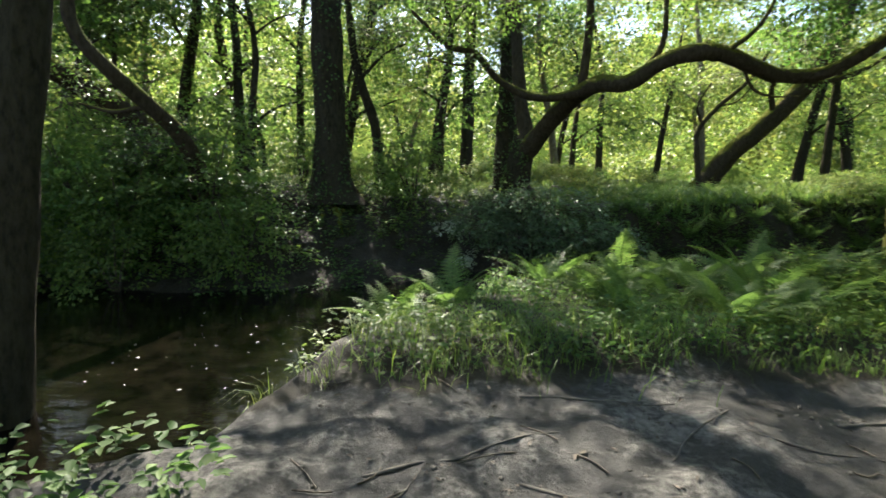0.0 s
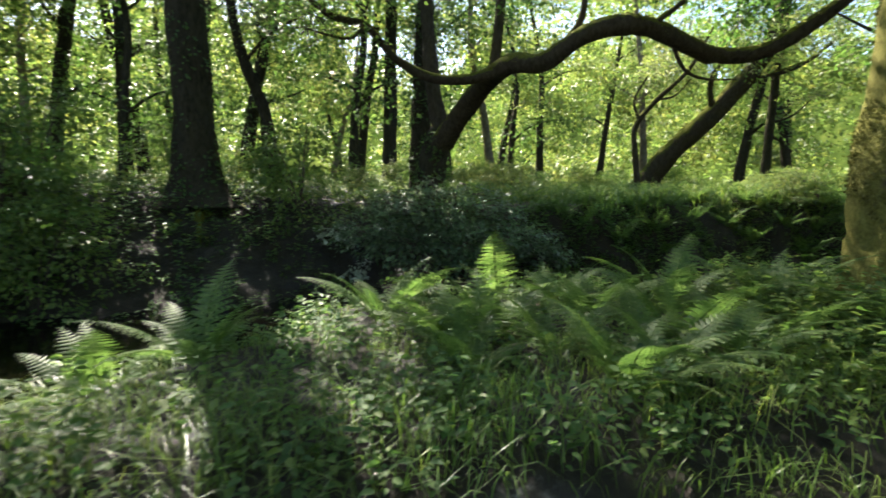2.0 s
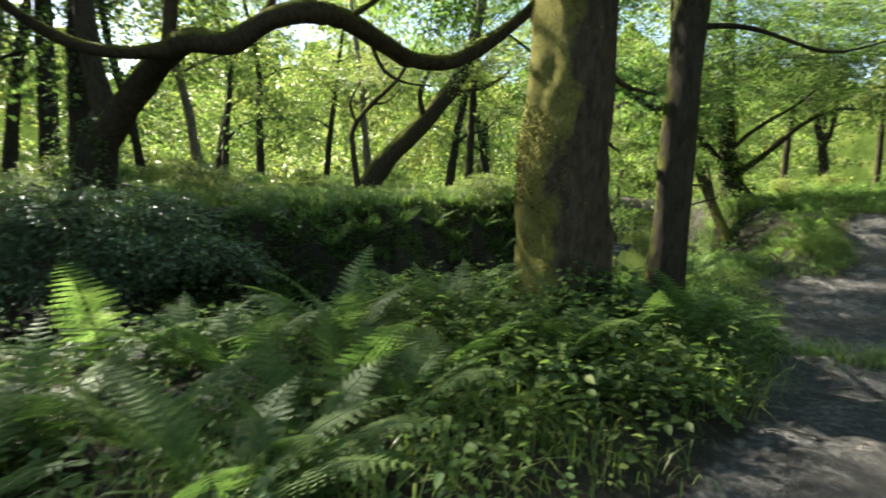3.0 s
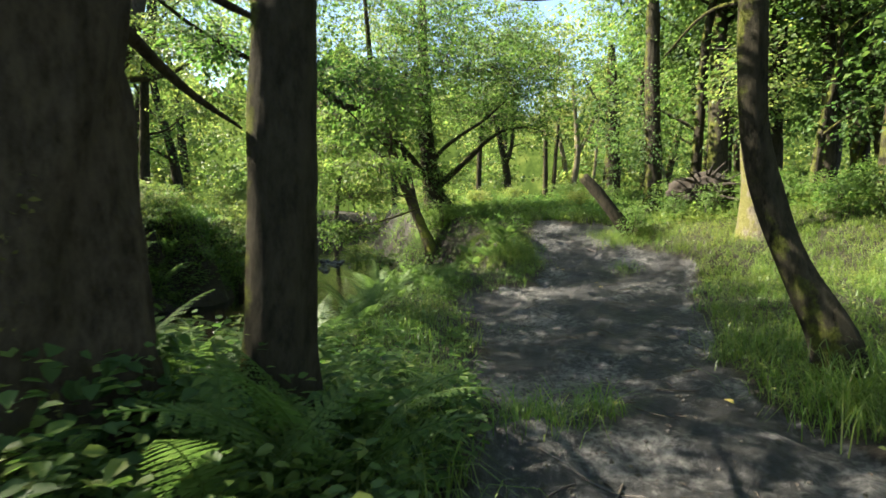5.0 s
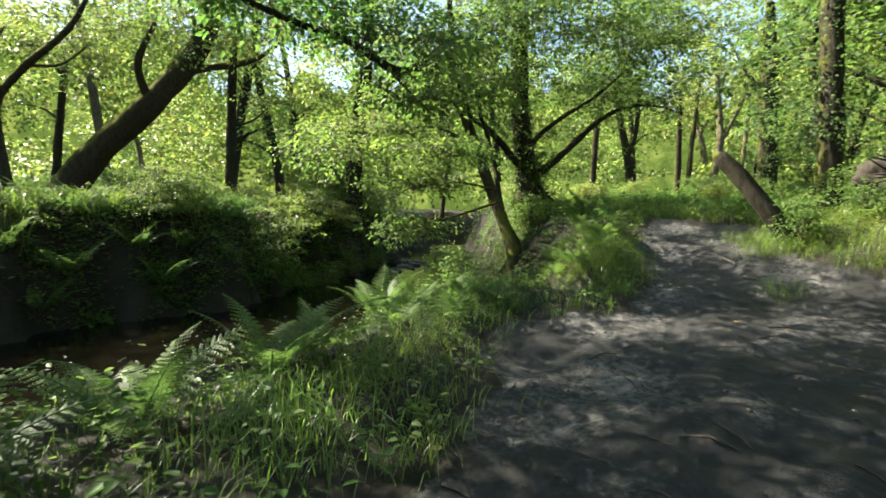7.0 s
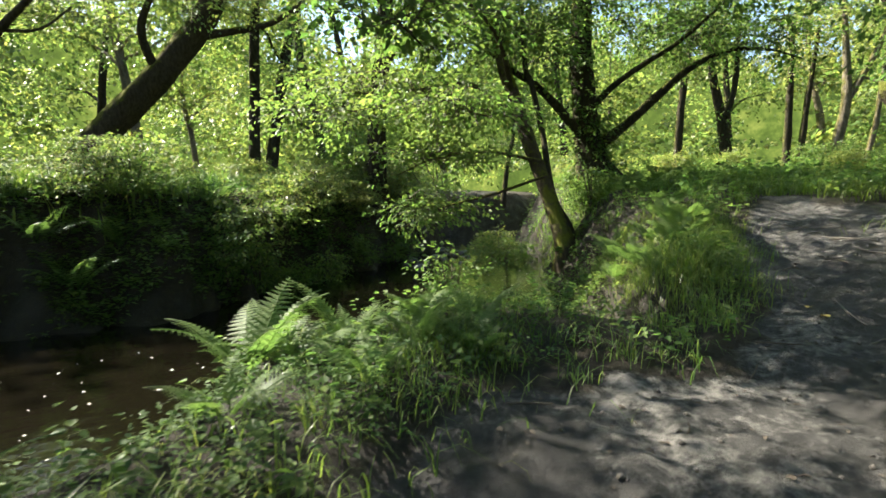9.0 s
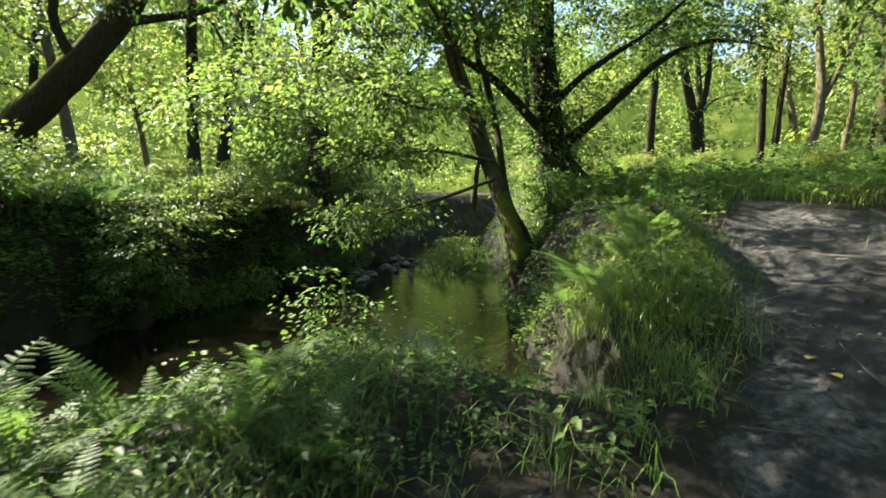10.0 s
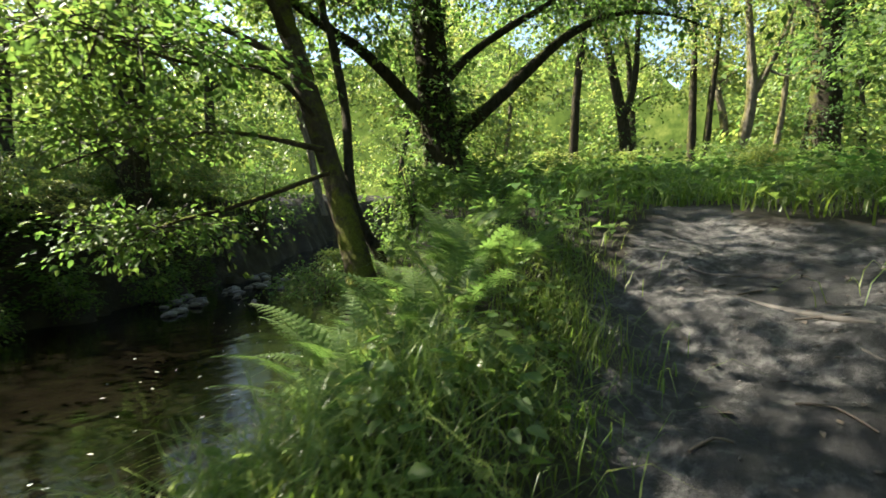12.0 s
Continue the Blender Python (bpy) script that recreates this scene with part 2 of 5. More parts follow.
# ---- mesh helpers ----
def mesh_from(name, verts, faces, mat, smooth=False):
    """verts (n,3); faces (m,k) of one size k."""
    verts, faces = np.asarray(verts, np.float32), np.asarray(faces, np.int32)
    me = bpy.data.meshes.new(name)
    k = faces.shape[1]
    me.vertices.add(len(verts))
    me.vertices.foreach_set("co", verts.ravel())
    me.loops.add(faces.size)
    me.loops.foreach_set("vertex_index", faces.ravel())
    me.polygons.add(len(faces))
    me.polygons.foreach_set("loop_start", np.arange(0, faces.size, k, dtype=np.int32))
    if smooth:
        me.polygons.foreach_set("use_smooth", np.ones(len(faces), bool))
    me.update(calc_edges=True)
    me.materials.append(mat)
    return me


def piece(name, me, parent=None, label=""):
    ob = new(name, me)
    if parent:
        ob.parent = parent
    if label:
        ob["label"] = label
    return ob


def unit(v):
    return v / np.maximum(np.linalg.norm(v, axis=-1, keepdims=True), 1e-9)


def leaf_arrays(base, tip, up, length, width, fold=0.15):
    """Four-cornered folded leaves: base points, tip directions, rough normals."""
    n = len(base)
    tip = unit(tip)
    side = unit(np.cross(tip, up))
    nor = np.cross(side, tip)
    L, W = np.broadcast_to(length, n)[:, None], np.broadcast_to(width, n)[:, None]
    mid = base + tip * L * 0.45
    v = np.stack([base, mid + side * W * 0.5 + nor * W * fold, base + tip * L - nor * L * 0.12, mid - side * W * 0.5 + nor * W * fold], 1).reshape(-1, 3)
    f = np.arange(4 * n).reshape(n, 4)
    return v, f


def oval_arrays(base, tip, up, length, width, fold=0.12):
    """Six-cornered ovate leaves with a drooping point, as two quads each."""
    n = len(base)
    tip = unit(tip)
    side = unit(np.cross(tip, up))
    nor = np.cross(side, tip)
    L, W = np.broadcast_to(length, n)[:, None], np.broadcast_to(width, n)[:, None]
    a, b = base + tip * L * 0.28, base + tip * L * 0.68
    end = base + tip * L - nor * L * 0.16
    v = np.stack([base, a + side * W * 0.5 + nor * W * fold, b + side * W * 0.36 + nor * W * fold * 0.4, end, b - side * W * 0.36 + nor * W * fold * 0.4, a - side * W * 0.5 + nor * W * fold], 1).reshape(-1, 3)
    k = 6 * np.arange(n)[:, None]
    f = np.concatenate([k + [0, 1, 2, 3], k + [0, 3, 4, 5]], 0)
    return v, f


def spray_leaves(centers, heads, size, per, leaf, droop=0.25):
    """Flat fans of leaves, one at each centre, that reach along their heads."""
    m = len(centers)
    heads = unit(heads * np.array([1, 1, 0.45]) + np.array([0, 0, -droop]) * rng.random((m, 1)))
    side = unit(np.cross(heads, [0, 0, 1.0]))
    upv = np.cross(side, heads)
    size = np.broadcast_to(size, m)[:, None, None]
    u = rng.random((m, per, 1))
    v = (rng.random((m, per, 1)) - 0.5) * (0.35 + 0.9 * np.sin(u * 2.6))
    w = rng.normal(0, 0.09, (m, per, 1))
    pos = centers[:, None] + size * (heads[:, None] * (u - 0.3) + side[:, None] * v + upv[:, None] * w - np.array([0, 0, 1]) * 0.18 * u * u)
    tip = heads[:, None] * 0.7 + side[:, None] * v * 2.2 + rng.normal(0, 0.35, (m, per, 3)) + np.array([0, 0, -0.25])
    up = upv[:, None] + rng.normal(0, 0.38, (m, per, 3))
    ll = leaf * rng.uniform(0.65, 1.25, m * per)
    return pos.reshape(-1, 3), tip.reshape(-1, 3), up.reshape(-1, 3), ll


GRAIN = np.random.default_rng(3).random((256, 256))


def rough_noise(x, y, s):
    """Smooth random lumps about 1/s metres across, from -1 to 1."""
    u, v = np.asarray(x) * s + 1000.3, np.asarray(y) * s + 1000.7
    i, j = np.floor(u).astype(int), np.floor(v).astype(int)
    fu, fv = u - i, v - j
    fu, fv = fu * fu * (3 - 2 * fu), fv * fv * (3 - 2 * fv)
    g = lambda a, b: GRAIN[a % 256, b % 256]
    return 2 * ((g(i, j) * (1 - fu) + g(i + 1, j) * fu) * (1 - fv) + (g(i, j + 1) * (1 - fu) + g(i + 1, j + 1) * fu) * fv) - 1


def spline(pts, step):
    """A smooth line through points (x, y, z, r), resampled."""
    p = np.asarray(pts, float)
    p = np.vstack([2 * p[0] - p[1], p, 2 * p[-1] - p[-2]])
    out = []
    for i in range(1, len(p) - 2):
        k = max(2, int(np.linalg.norm(p[i + 1, :3] - p[i, :3]) / step))
        for t in np.arange(k) / k:
            a, b, c, d = p[i - 1], p[i], p[i + 1], p[i + 2]
            out.append(0.5 * (2 * b + (c - a) * t + (2 * a - 5 * b + 4 * c - d) * t * t + (3 * b - a - 3 * c + d) * t**3))
    out.append(p[-2])
    return np.array(out)


def tube_arrays(pts, step=0.2, sides=10, rough=0.05, flare=0.0, seed=0.0, lump=0.0):
    q = spline(pts, step)
    c, r = q[:, :3], np.maximum(q[:, 3], 0.004)
    tan = unit(np.gradient(c, axis=0))
    ref = np.array([1.0, 0.13, 0.07]) if abs(tan[0, 2]) > 0.6 else np.array([0.05, 0.1, 1.0])
    s = unit(np.cross(tan, ref))
    b = np.cross(tan, s)
    th = np.linspace(0, 2 * np.pi, sides, endpoint=False)
    along = np.r_[0, np.cumsum(np.linalg.norm(np.diff(c, axis=0), axis=1))][:, None]
    wob = 1 + rough * (np.sin(3 * th + 1.7 * along + seed) + 0.7 * np.sin(5 * th - 0.9 * along + 2 * seed) + 0.6 * np.sin(8 * th + 3.1 * along + seed) + 0.8 * np.sin(2 * th + 4.3 * along + 5 * seed))
    if lump:
        for k, amp in ((1.6, 1.0), (3.7, 0.55), (8.0, 0.3)):
            wob = wob + lump * amp * (rough_noise(k * np.cos(th) + 3.0 * k + 0 * along, 1.3 * k * np.sin(th) + k * along, 1.0))
    if flare:
        wob = wob + flare * np.exp(-along / 0.38) * (1 + 0.55 * np.sin(5 * th + seed) + 0.3 * np.sin(3 * th + 2 * seed))
    ring = c[:, None] + (r[:, None] * wob)[..., None] * (np.cos(th)[None, :, None] * s[:, None] + np.sin(th)[None, :, None] * b[:, None])
    n = len(c)
    v = np.vstack([ring.reshape(-1, 3), c[-1:] + tan[-1:] * r[-1]])
    i, j = np.meshgrid(np.arange(n - 1), np.arange(sides), indexing="ij")
    f = np.stack([i * sides + j, i * sides + (j + 1) % sides, (i + 1) * sides + (j + 1) % sides, (i + 1) * sides + j], -1).reshape(-1, 4)
    e = (n - 1) * sides
    k = np.arange(sides)
    cap = np.stack([e + k, e + (k + 1) % sides, np.full(sides, n * sides), np.full(sides, n * sides)], 1)
    return v, f, cap[:, :3]


def tube(name, pts, mat, parent=None, step=0.2, sides=10, rough=0.05, flare=0.0, seed=0.0, label="", lump=0.0):
    v, f, cap = tube_arrays(pts, step, sides, rough, flare, seed, lump)
    f = np.vstack([f, np.c_[cap[::2, 0], cap[::2, 1], np.roll(cap[:, 1], -1)[::2], cap[::2, 2]]]) if sides % 2 == 0 else f
    return piece(name, mesh_from(name, v, f, mat, True), parent, label)


def join_arrays(parts):
    vs, fs, n = [], [], 0
    for v, f in parts:
        vs.append(v)
        fs.append(f + n)
        n += len(v)
    return np.vstack(vs), np.vstack(fs)


# ---- the lie of the land ----
NEAR_EDGE = [(-60, 2), (-14, 2.5), (-8, 3.1), (-5, 3.6), (-3, 3.7), (-2.2, 3.9), (-1.6, 4.5), (-1.2, 5.6), (-0.7, 6.9), (0.8, 8.3), (4, 9.2), (8, 9.7), (10.8, 10.1), (12.0, 10.0), (12.6, 10.5), (13.2, 11.0), (14.2, 11.2), (15.0, 11.3), (15.3, 10.7), (15.42, 9.7), (15.6, 9.1), (15.75, 9.05), (16.1, 9.5), (16.5, 10.1), (16.9, 10.6), (17.4, 11.1), (18.2, 12.0), (19.2, 12.9), (20.0, 14.1), (21, 15.0), (22.2, 15.8), (24, 18), (27, 22), (34, 27), (80, 45)]
FAR_EDGE = [(-60, 9), (-14, 9), (-7.6, 9.2), (-4.5, 9.4), (-2.5, 10.4), (0.7, 12.3), (3.1, 12.8), (5.7, 13.7), (8.8, 14.4), (11, 14.9), (13.4, 15.2), (15.6, 16.8), (18.2, 18.3), (20, 19.0), (22, 20.5), (25, 24), (30, 29), (80, 55)]
PATH_LEFT = [(-30, 3), (-6, 2.2), (-2.2, 2.8), (-1, 4.0), (2.2, 4.2), (3.9, 4.5), (6.4, 5.1), (8.4, 5.9), (9.2, 6.1), (10, 7.0), (11.9, 7.85), (12.8, 8.4), (13.8, 8.95), (14.8, 8.8), (15.4, 8.3), (16.0, 8.4), (17, 8.75), (19.8, 10.2), (23, 11.0), (27, 11.5), (34, 11)]
PATH_RIGHT = [(-30, -3), (-6, -3.4), (2, -1.6), (6, 1.8), (9.9, 3.9), (10.5, 4.25), (12, 4.65), (14.2, 5.1), (18, 5.5), (19, 6.7), (20.3, 7.4), (21.6, 8.0), (24, 8.5), (34, 8.9)]
NEAR_RISE = [(-60, 0.3), (-5, -0.2), (0, 0.0), (3, 0.0), (6, -0.1), (9, -0.26), (12, -0.27), (14, -0.15), (17, 0.0), (19.5, 0.58), (21.5, 0.98), (26, 1.35), (34, 1.7), (60, 2.4)]
WATER_Z = -0.75


def along(table, x):
    t = np.array(table, float)
    return np.interp(x, t[:, 0], t[:, 1])


def step01(a, b, x):
    t = np.clip((x - a) / (b - a), 0, 1)
    return t * t * (3 - 2 * t)


def lumps(x, y, s, seed=0.0):
    return (np.sin(1.3 * s * x + 0.7 * s * y + seed) + np.sin(-0.8 * s * x + 1.5 * s * y + 2.1 + seed) + np.sin(2.3 * s * x - 1.1 * s * y + 4.0 * seed) * 0.6 + np.sin(0.4 * s * x + 2.6 * s * y + 1.0) * 0.6) / 3.2


def trodden(x, y):
    """1 on the bare path, 0 in the growth beside it."""
    wob = 0.25 * rough_noise(x, y, 0.8) + 0.18 * rough_noise(x, y, 2.7)
    a = np.minimum(along(PATH_LEFT, x) - y, y - along(PATH_RIGHT, x)) + wob
    return step01(-0.15, 0.25, a) * (1 - step01(21.3, 22.3, x + 0.5 * rough_noise(x, y, 1.3)))


def height(x, y):
    x, y = np.asarray(x, float), np.asarray(y, float)
    yn, yf = along(NEAR_EDGE, x) + 0.12 * np.sin(2.1 * x) + 0.07 * np.sin(5.3 * x + 1), along(FAR_EDGE, x) + 0.2 * np.sin(1.3 * x) + 0.1 * np.sin(3.7 * x)
    g = along(NEAR_RISE, x)
    pl, pr = along(PATH_LEFT, x), along(PATH_RIGHT, x)
    strip = step01(0.0, 0.7, y - pl)
    g = g + 0.16 * strip + 0.28 * np.exp(-(((x - 6.2) / 1.9) ** 2) - ((y - 7.0) / 0.9) ** 2) + 0.08 * np.exp(-(((x - 18.4) / 1.2) ** 2) - ((y - 10.2) / 0.7) ** 2) + 0.15 * np.exp(-(((x - 18.8) / 0.9) ** 2) - ((y - 11.3) / 0.6) ** 2) + 0.07 * np.exp(-(((x - 9.3) / 0.8) ** 2) - ((y - 5.85) / 0.35) ** 2) + 0.25 * np.exp(-(((x - 17.3) / 0.6) ** 2) - ((y - 9.5) / 0.45) ** 2)
    g = g + 0.09 * np.clip(pr - y, 0, 9) + 0.05 * lumps(x, y, 0.9)
    slope_in = np.interp(x, [0.4, 0.6, 16.5, 18.5], [1.5, 0.8, 0.8, 2.2])
    crag = 0.12 * rough_noise(x, y, 1.7) + 0.07 * rough_noise(x, y, 4.1)
    near = -1.2 + (g + 1.2) * step01(-0.55, slope_in, yn - y + crag)
    top = 1.0 + 0.03 * np.clip(y - yf, 0, 30) + 0.18 * lumps(x, y, 0.35) + np.interp(x, [-20, -3, 3, 9, 14], [0.0, 0.05, 0.0, -0.05, 0.15])
    wide = np.interp(x, [-8, -1, 3, 6], [5.5, 5.0, 3.6, 1.7])
    far = -1.2 + (top + 1.2) * step01(-0.5, wide, y - yf + 2.2 * crag)
    z = np.where(y < 0.5 * (yn + yf), near, far)
    m = trodden(x, y) * (y < yn - 0.3)
    ruts = 0.05 * rough_noise(x, y, 0.9) + 0.03 * rough_noise(x, y, 2.3) + 0.024 * rough_noise(x, y, 4.6) + m * (0.016 * rough_noise(x, y, 7.7) + 0.01 * np.abs(rough_noise(x + 9, y, 6.1)))
    return z + ruts * (0.5 + 0.7 * m) - 0.05 * m


def axis_steps(*runs):
    out = []
    for a, b, d in runs:
        out.append(np.arange(a, b, d))
    return np.concatenate(out)


gx = axis_steps((-420, -60, 30), (-60, -12, 2.0), (-12, -4, 0.3), (-4, -1.5, 0.125), (-1.5, 21.5, 0.062), (21.5, 36, 0.35), (36, 80, 2.0), (80, 440, 30))
gy = axis_steps((-420, -40, 30), (-40, -8, 2.0), (-8, -2, 0.3), (-1.5, 1.5, 0.12), (1.5, 10.6, 0.062), (10.6, 11.5, 0.12), (11.5, 22, 0.22), (22, 40, 0.5), (40, 80, 2.0), (80, 440, 30))
GX, GY = np.meshgrid(gx, gy)
GZ = height(GX, GY)
nx, ny = len(gx), len(gy)
ii, jj = np.meshgrid(np.arange(ny - 1), np.arange(nx - 1), indexing="ij")
gf = np.stack([ii * nx + jj, ii * nx + jj + 1, (ii + 1) * nx + jj + 1, (ii + 1) * nx + jj], -1).reshape(-1, 4)
gme = mesh_from("ground", np.stack([GX, GY, GZ], -1).reshape(-1, 3), gf, SOIL, True)
gat = gme.attributes.new("trodden", "FLOAT", "POINT")
gat.data.foreach_set("value", trodden(GX, GY).astype(np.float32).ravel())
tagged(new("ground", gme), "grey-brown muddy woodland path and dark earth stream banks", "ground", kind="structure")

wxs = np.concatenate([np.arange(-60, -10, 5.0), np.arange(-10, 30, 0.5), np.arange(30, 80, 5.0)])
wv = np.concatenate([np.stack([wxs, along(NEAR_EDGE, wxs) - 1.6, np.full(len(wxs), WATER_Z)], 1), np.stack([wxs, along(FAR_EDGE, wxs) + 1.6, np.full(len(wxs), WATER_Z)], 1)])
k = np.arange(len(wxs) - 1)
tagged(new("water", mesh_from("water", wv, np.stack([k, k + 1, k + 1 + len(wxs), k + len(wxs)], 1), WATER)), "dark slow brown stream reflecting the trees", "stream", kind="structure")


# ---- trees ----
def twig_arrays(points, thick=0.012):
    """Thin three-sided twigs between pairs of points."""
    a, b = points[:, 0], points[:, 1]
    d = unit(b - a)
    s = unit(np.cross(d, [0.1, 0.2, 1.0]))
    t = np.cross(d, s)
    n = len(a)
    vs = []
    for e, r in ((a, thick), (b, thick * 0.4)):
        for c in range(3):
            vs.append(e + r * (math.cos(2.1 * c) * s + math.sin(2.1 * c) * t))
    v = np.stack(vs, 1).reshape(-1, 3)
    k6 = 6 * np.arange(n)[:, None]
    f = np.concatenate([k6 + [c, (c + 1) % 3, 3 + (c + 1) % 3, 3 + c] for c in range(3)], 0)
    return v, f


def crown(root, blobs, mat, leaf=0.1, per=26, size=0.75, label="", twigs=True, oval=False):
    """Leaf sprays in ellipsoids (x, y, z, rx, ry, rz, sprays) and the twigs that carry them."""
    cs, hs = [], []
    for x, y, z, rx, ry, rz, m in blobs:
        d = unit(rng.normal(0, 1, (m, 3)))
        rad = rng.random((m, 1)) ** 0.45
        c = np.array([x, y, z]) + d * rad * np.array([rx, ry, rz])
        cs.append(c)
        hs.append(d + rng.normal(0, 0.5, (m, 3)))
    cs, hs = np.vstack(cs), np.vstack(hs)
    pos, tip, up, ll = spray_leaves(cs, hs, size * rng.uniform(0.7, 1.3, len(cs)), per, leaf)
    v, f = (oval_arrays if oval else leaf_arrays)(pos, tip, up, ll, ll * 0.62)
    piece("crown", mesh_from("crown", v, f, mat), root, label)
    if twigs:
        h = unit(hs * np.array([1, 1, 0.45]))
        tv, tf = twig_arrays(np.stack([cs - h * size * 0.8 - np.array([0, 0, 0.08]), cs + h * size * 0.5], 1), 0.011)
        tagged(piece("twig", mesh_from("twig", tv, tf, TWIG), root), kind="stuff")


def start_tree(name, x, y, label, group="", sunk=0.15):
    root = new(name)
    root.location = (x, y, float(height(x, y)) - sunk)
    tagged(root, label, "tree", group)
    return root


def local(root, pts):
    o = np.array([*root.location, 0.0])
    return [np.array(p, float) - o for p in pts]


def local_blobs(root, blobs):
    o = root.location
    return [(b[0] - o[0], b[1] - o[1], b[2] - o[2], *b[3:]) for b in blobs]


def auto_limbs(root, trunk, count, reach, low, mat, seed):
    """Limbs that leave the upper trunk, bend upward and thin out. Returns their ends."""
    r2 = np.random.default_rng(seed)
    q = spline(trunk, 0.3)
    ends = []
    for i in range(count):
        at = q[int(len(q) * r2.uniform(low, 0.95))]
        a = 6.283 * (i / count + r2.uniform(-0.1, 0.1))
        ln = reach * r2.uniform(0.55, 1.1)
        d = np.array([math.cos(a), math.sin(a), 0])
        p0, p1 = at[:3], at[:3] + d * ln * 0.35 + [0, 0, ln * 0.22]
        p2 = p1 + np.array([math.cos(a + 0.4), math.sin(a + 0.4), 0]) * ln * 0.35 + [0, 0, ln * r2.uniform(0.05, 0.3)]
        p3 = p2 + np.array([math.cos(a - 0.2), math.sin(a - 0.2), 0]) * ln * 0.3 + [0, 0, ln * r2.uniform(-0.05, 0.3)]
        rr = at[3] * 0.42
        tube("limb", [(*p0, rr), (*p1, rr * 0.75), (*p2, rr * 0.45), (*p3, rr * 0.15)], mat, root, 0.3, 6, 0.04, seed=i)
        ends += [p1, p2, p3]
    return ends


def hero(name, label, trunk, mat, limbs=(), blobs=(), leaf_mat=None, sides=14, rough=0.045, flare=0.35, leaf=0.1, per=26, size=0.75, seed=1.0, limb_mat=None, oval=False, sunk=0.2, ivy=None, moss=(), lump=0.0):
    """A tree from world points (x, y, z, r): trunk, limbs and leaf blobs."""
    x, y = trunk[0][0], trunk[0][1]
    root = start_tree(name, x, y, label, sunk=sunk)
    pts = [(x, y, root.location.z, trunk[0][3])] + [p for p in trunk if p[2] > root.location.z + 0.3]
    tube("trunk", local(root, pts), mat, root, 0.12 if lump == 0 else 0.06, sides, rough, flare, seed, lump=lump)
    skin = (0.12 if lump == 0 else 0.06, sides, rough, flare, seed, lump)
    for i, lp in enumerate(limbs):
        tube("limb", local(root, lp), limb_mat or mat, root, 0.15, 8, 0.06, seed=seed + i)
    if ivy:
        add_ivy(root, pts, ivy[0], ivy[1], ivy[2], int(seed * 10), skin)
    for which, count, low, high, face in moss:
        add_moss(root, pts if which < 0 else limbs[which], count, low, high, int(seed * 10) + which, face, skin if which < 0 else (0.15, 8, 0.06, 0.0, seed + which, 0.0))
    if blobs:
        crown(root, local_blobs(root, blobs), leaf_mat or LEAF, leaf, per, size, oval=oval)
    return root


def bark_spots(pts, n, low, high, seed, face=None, skin=(0.12, 14, 0.045, 0.0, 1.0, 0.0)):
    """Random points on the skin of a tube with their outward directions; face keeps one side of it."""
    r2 = np.random.default_rng(seed)
    v, f, _ = tube_arrays(pts, *skin)
    a, b, c = v[f[:, 0]], v[f[:, 1]], v[f[:, 3]]
    nor = unit(np.cross(b - a, c - a))
    mid = v[f].mean(1)
    q = spline(pts, 0.1)
    axis = q[np.argmin(np.linalg.norm(mid[:, None] - q[None, :, :3], axis=2), axis=1), :3]
    nor = nor * np.sign(((mid - axis) * nor).sum(1, keepdims=True))
    area = np.linalg.norm(np.cross(b - a, c - a), axis=1) * ((mid[:, 2] >= low) & (mid[:, 2] <= high))
    k = r2.choice(len(f), n, p=area / area.sum())
    u, w = r2.random((n, 1)), r2.random((n, 1))
    p, d = a[k] + u * (b - a)[k] + w * (c - a)[k], nor[k]
    keep = rough_noise(p[:, 0] * 3 + p[:, 2], p[:, 1] * 3 - 2 * p[:, 2], 0.9) > -0.15
    if face is not None:
        keep &= d @ unit(np.array(face, float)) > r2.uniform(0.0, 0.8, n)
    return p[keep], d[keep]


def add_ivy(root, pts, n, low, high, seed, skin, leaf=0.075):
    """Ivy leaves that stand off the bark and hang point down."""
    p, d = bark_spots(pts, n, low, high, seed, None, skin)
    r2 = np.random.default_rng(seed)
    m = len(p)
    tip = d * 0.5 + np.array([0, 0, -0.6]) + r2.normal(0, 0.35, (m, 3))
    ll = leaf * r2.uniform(0.6, 1.3, m)
    o = np.array(root.location)
    v, f = oval_arrays(p + d * r2.uniform(0.0, 0.1, (m, 1)) - o, tip, d + np.array([0, 0, 0.5]) + r2.normal(0, 0.25, (m, 3)), ll, ll * 0.8)
    tagged(piece("ivy", mesh_from("ivy", v, f, LEAF_DARK), root, "dark ivy leaves on the bark"), kind="stuff")


def add_moss(root, pts, n, low, high, seed, face, skin, size=0.035):
    """Short tufts of moss on one side of the bark."""
    p, d = bark_spots(pts, n, low, high, seed, face, skin)
    r2 = np.random.default_rng(seed)
    m = len(p)
    ll = size * r2.uniform(0.5, 1.4, m)
    v, f = leaf_arrays(p - d * 0.006 - np.array(root.location), d * 0.7 + np.array([0, 0, -0.25]) + r2.normal(0, 0.5, (m, 3)), r2.normal(0, 1, (m, 3)), ll, ll * 0.5)
    tagged(piece("moss", mesh_from("moss", v, f, MOSS), root, "tufts of yellow-green moss"), kind="stuff")


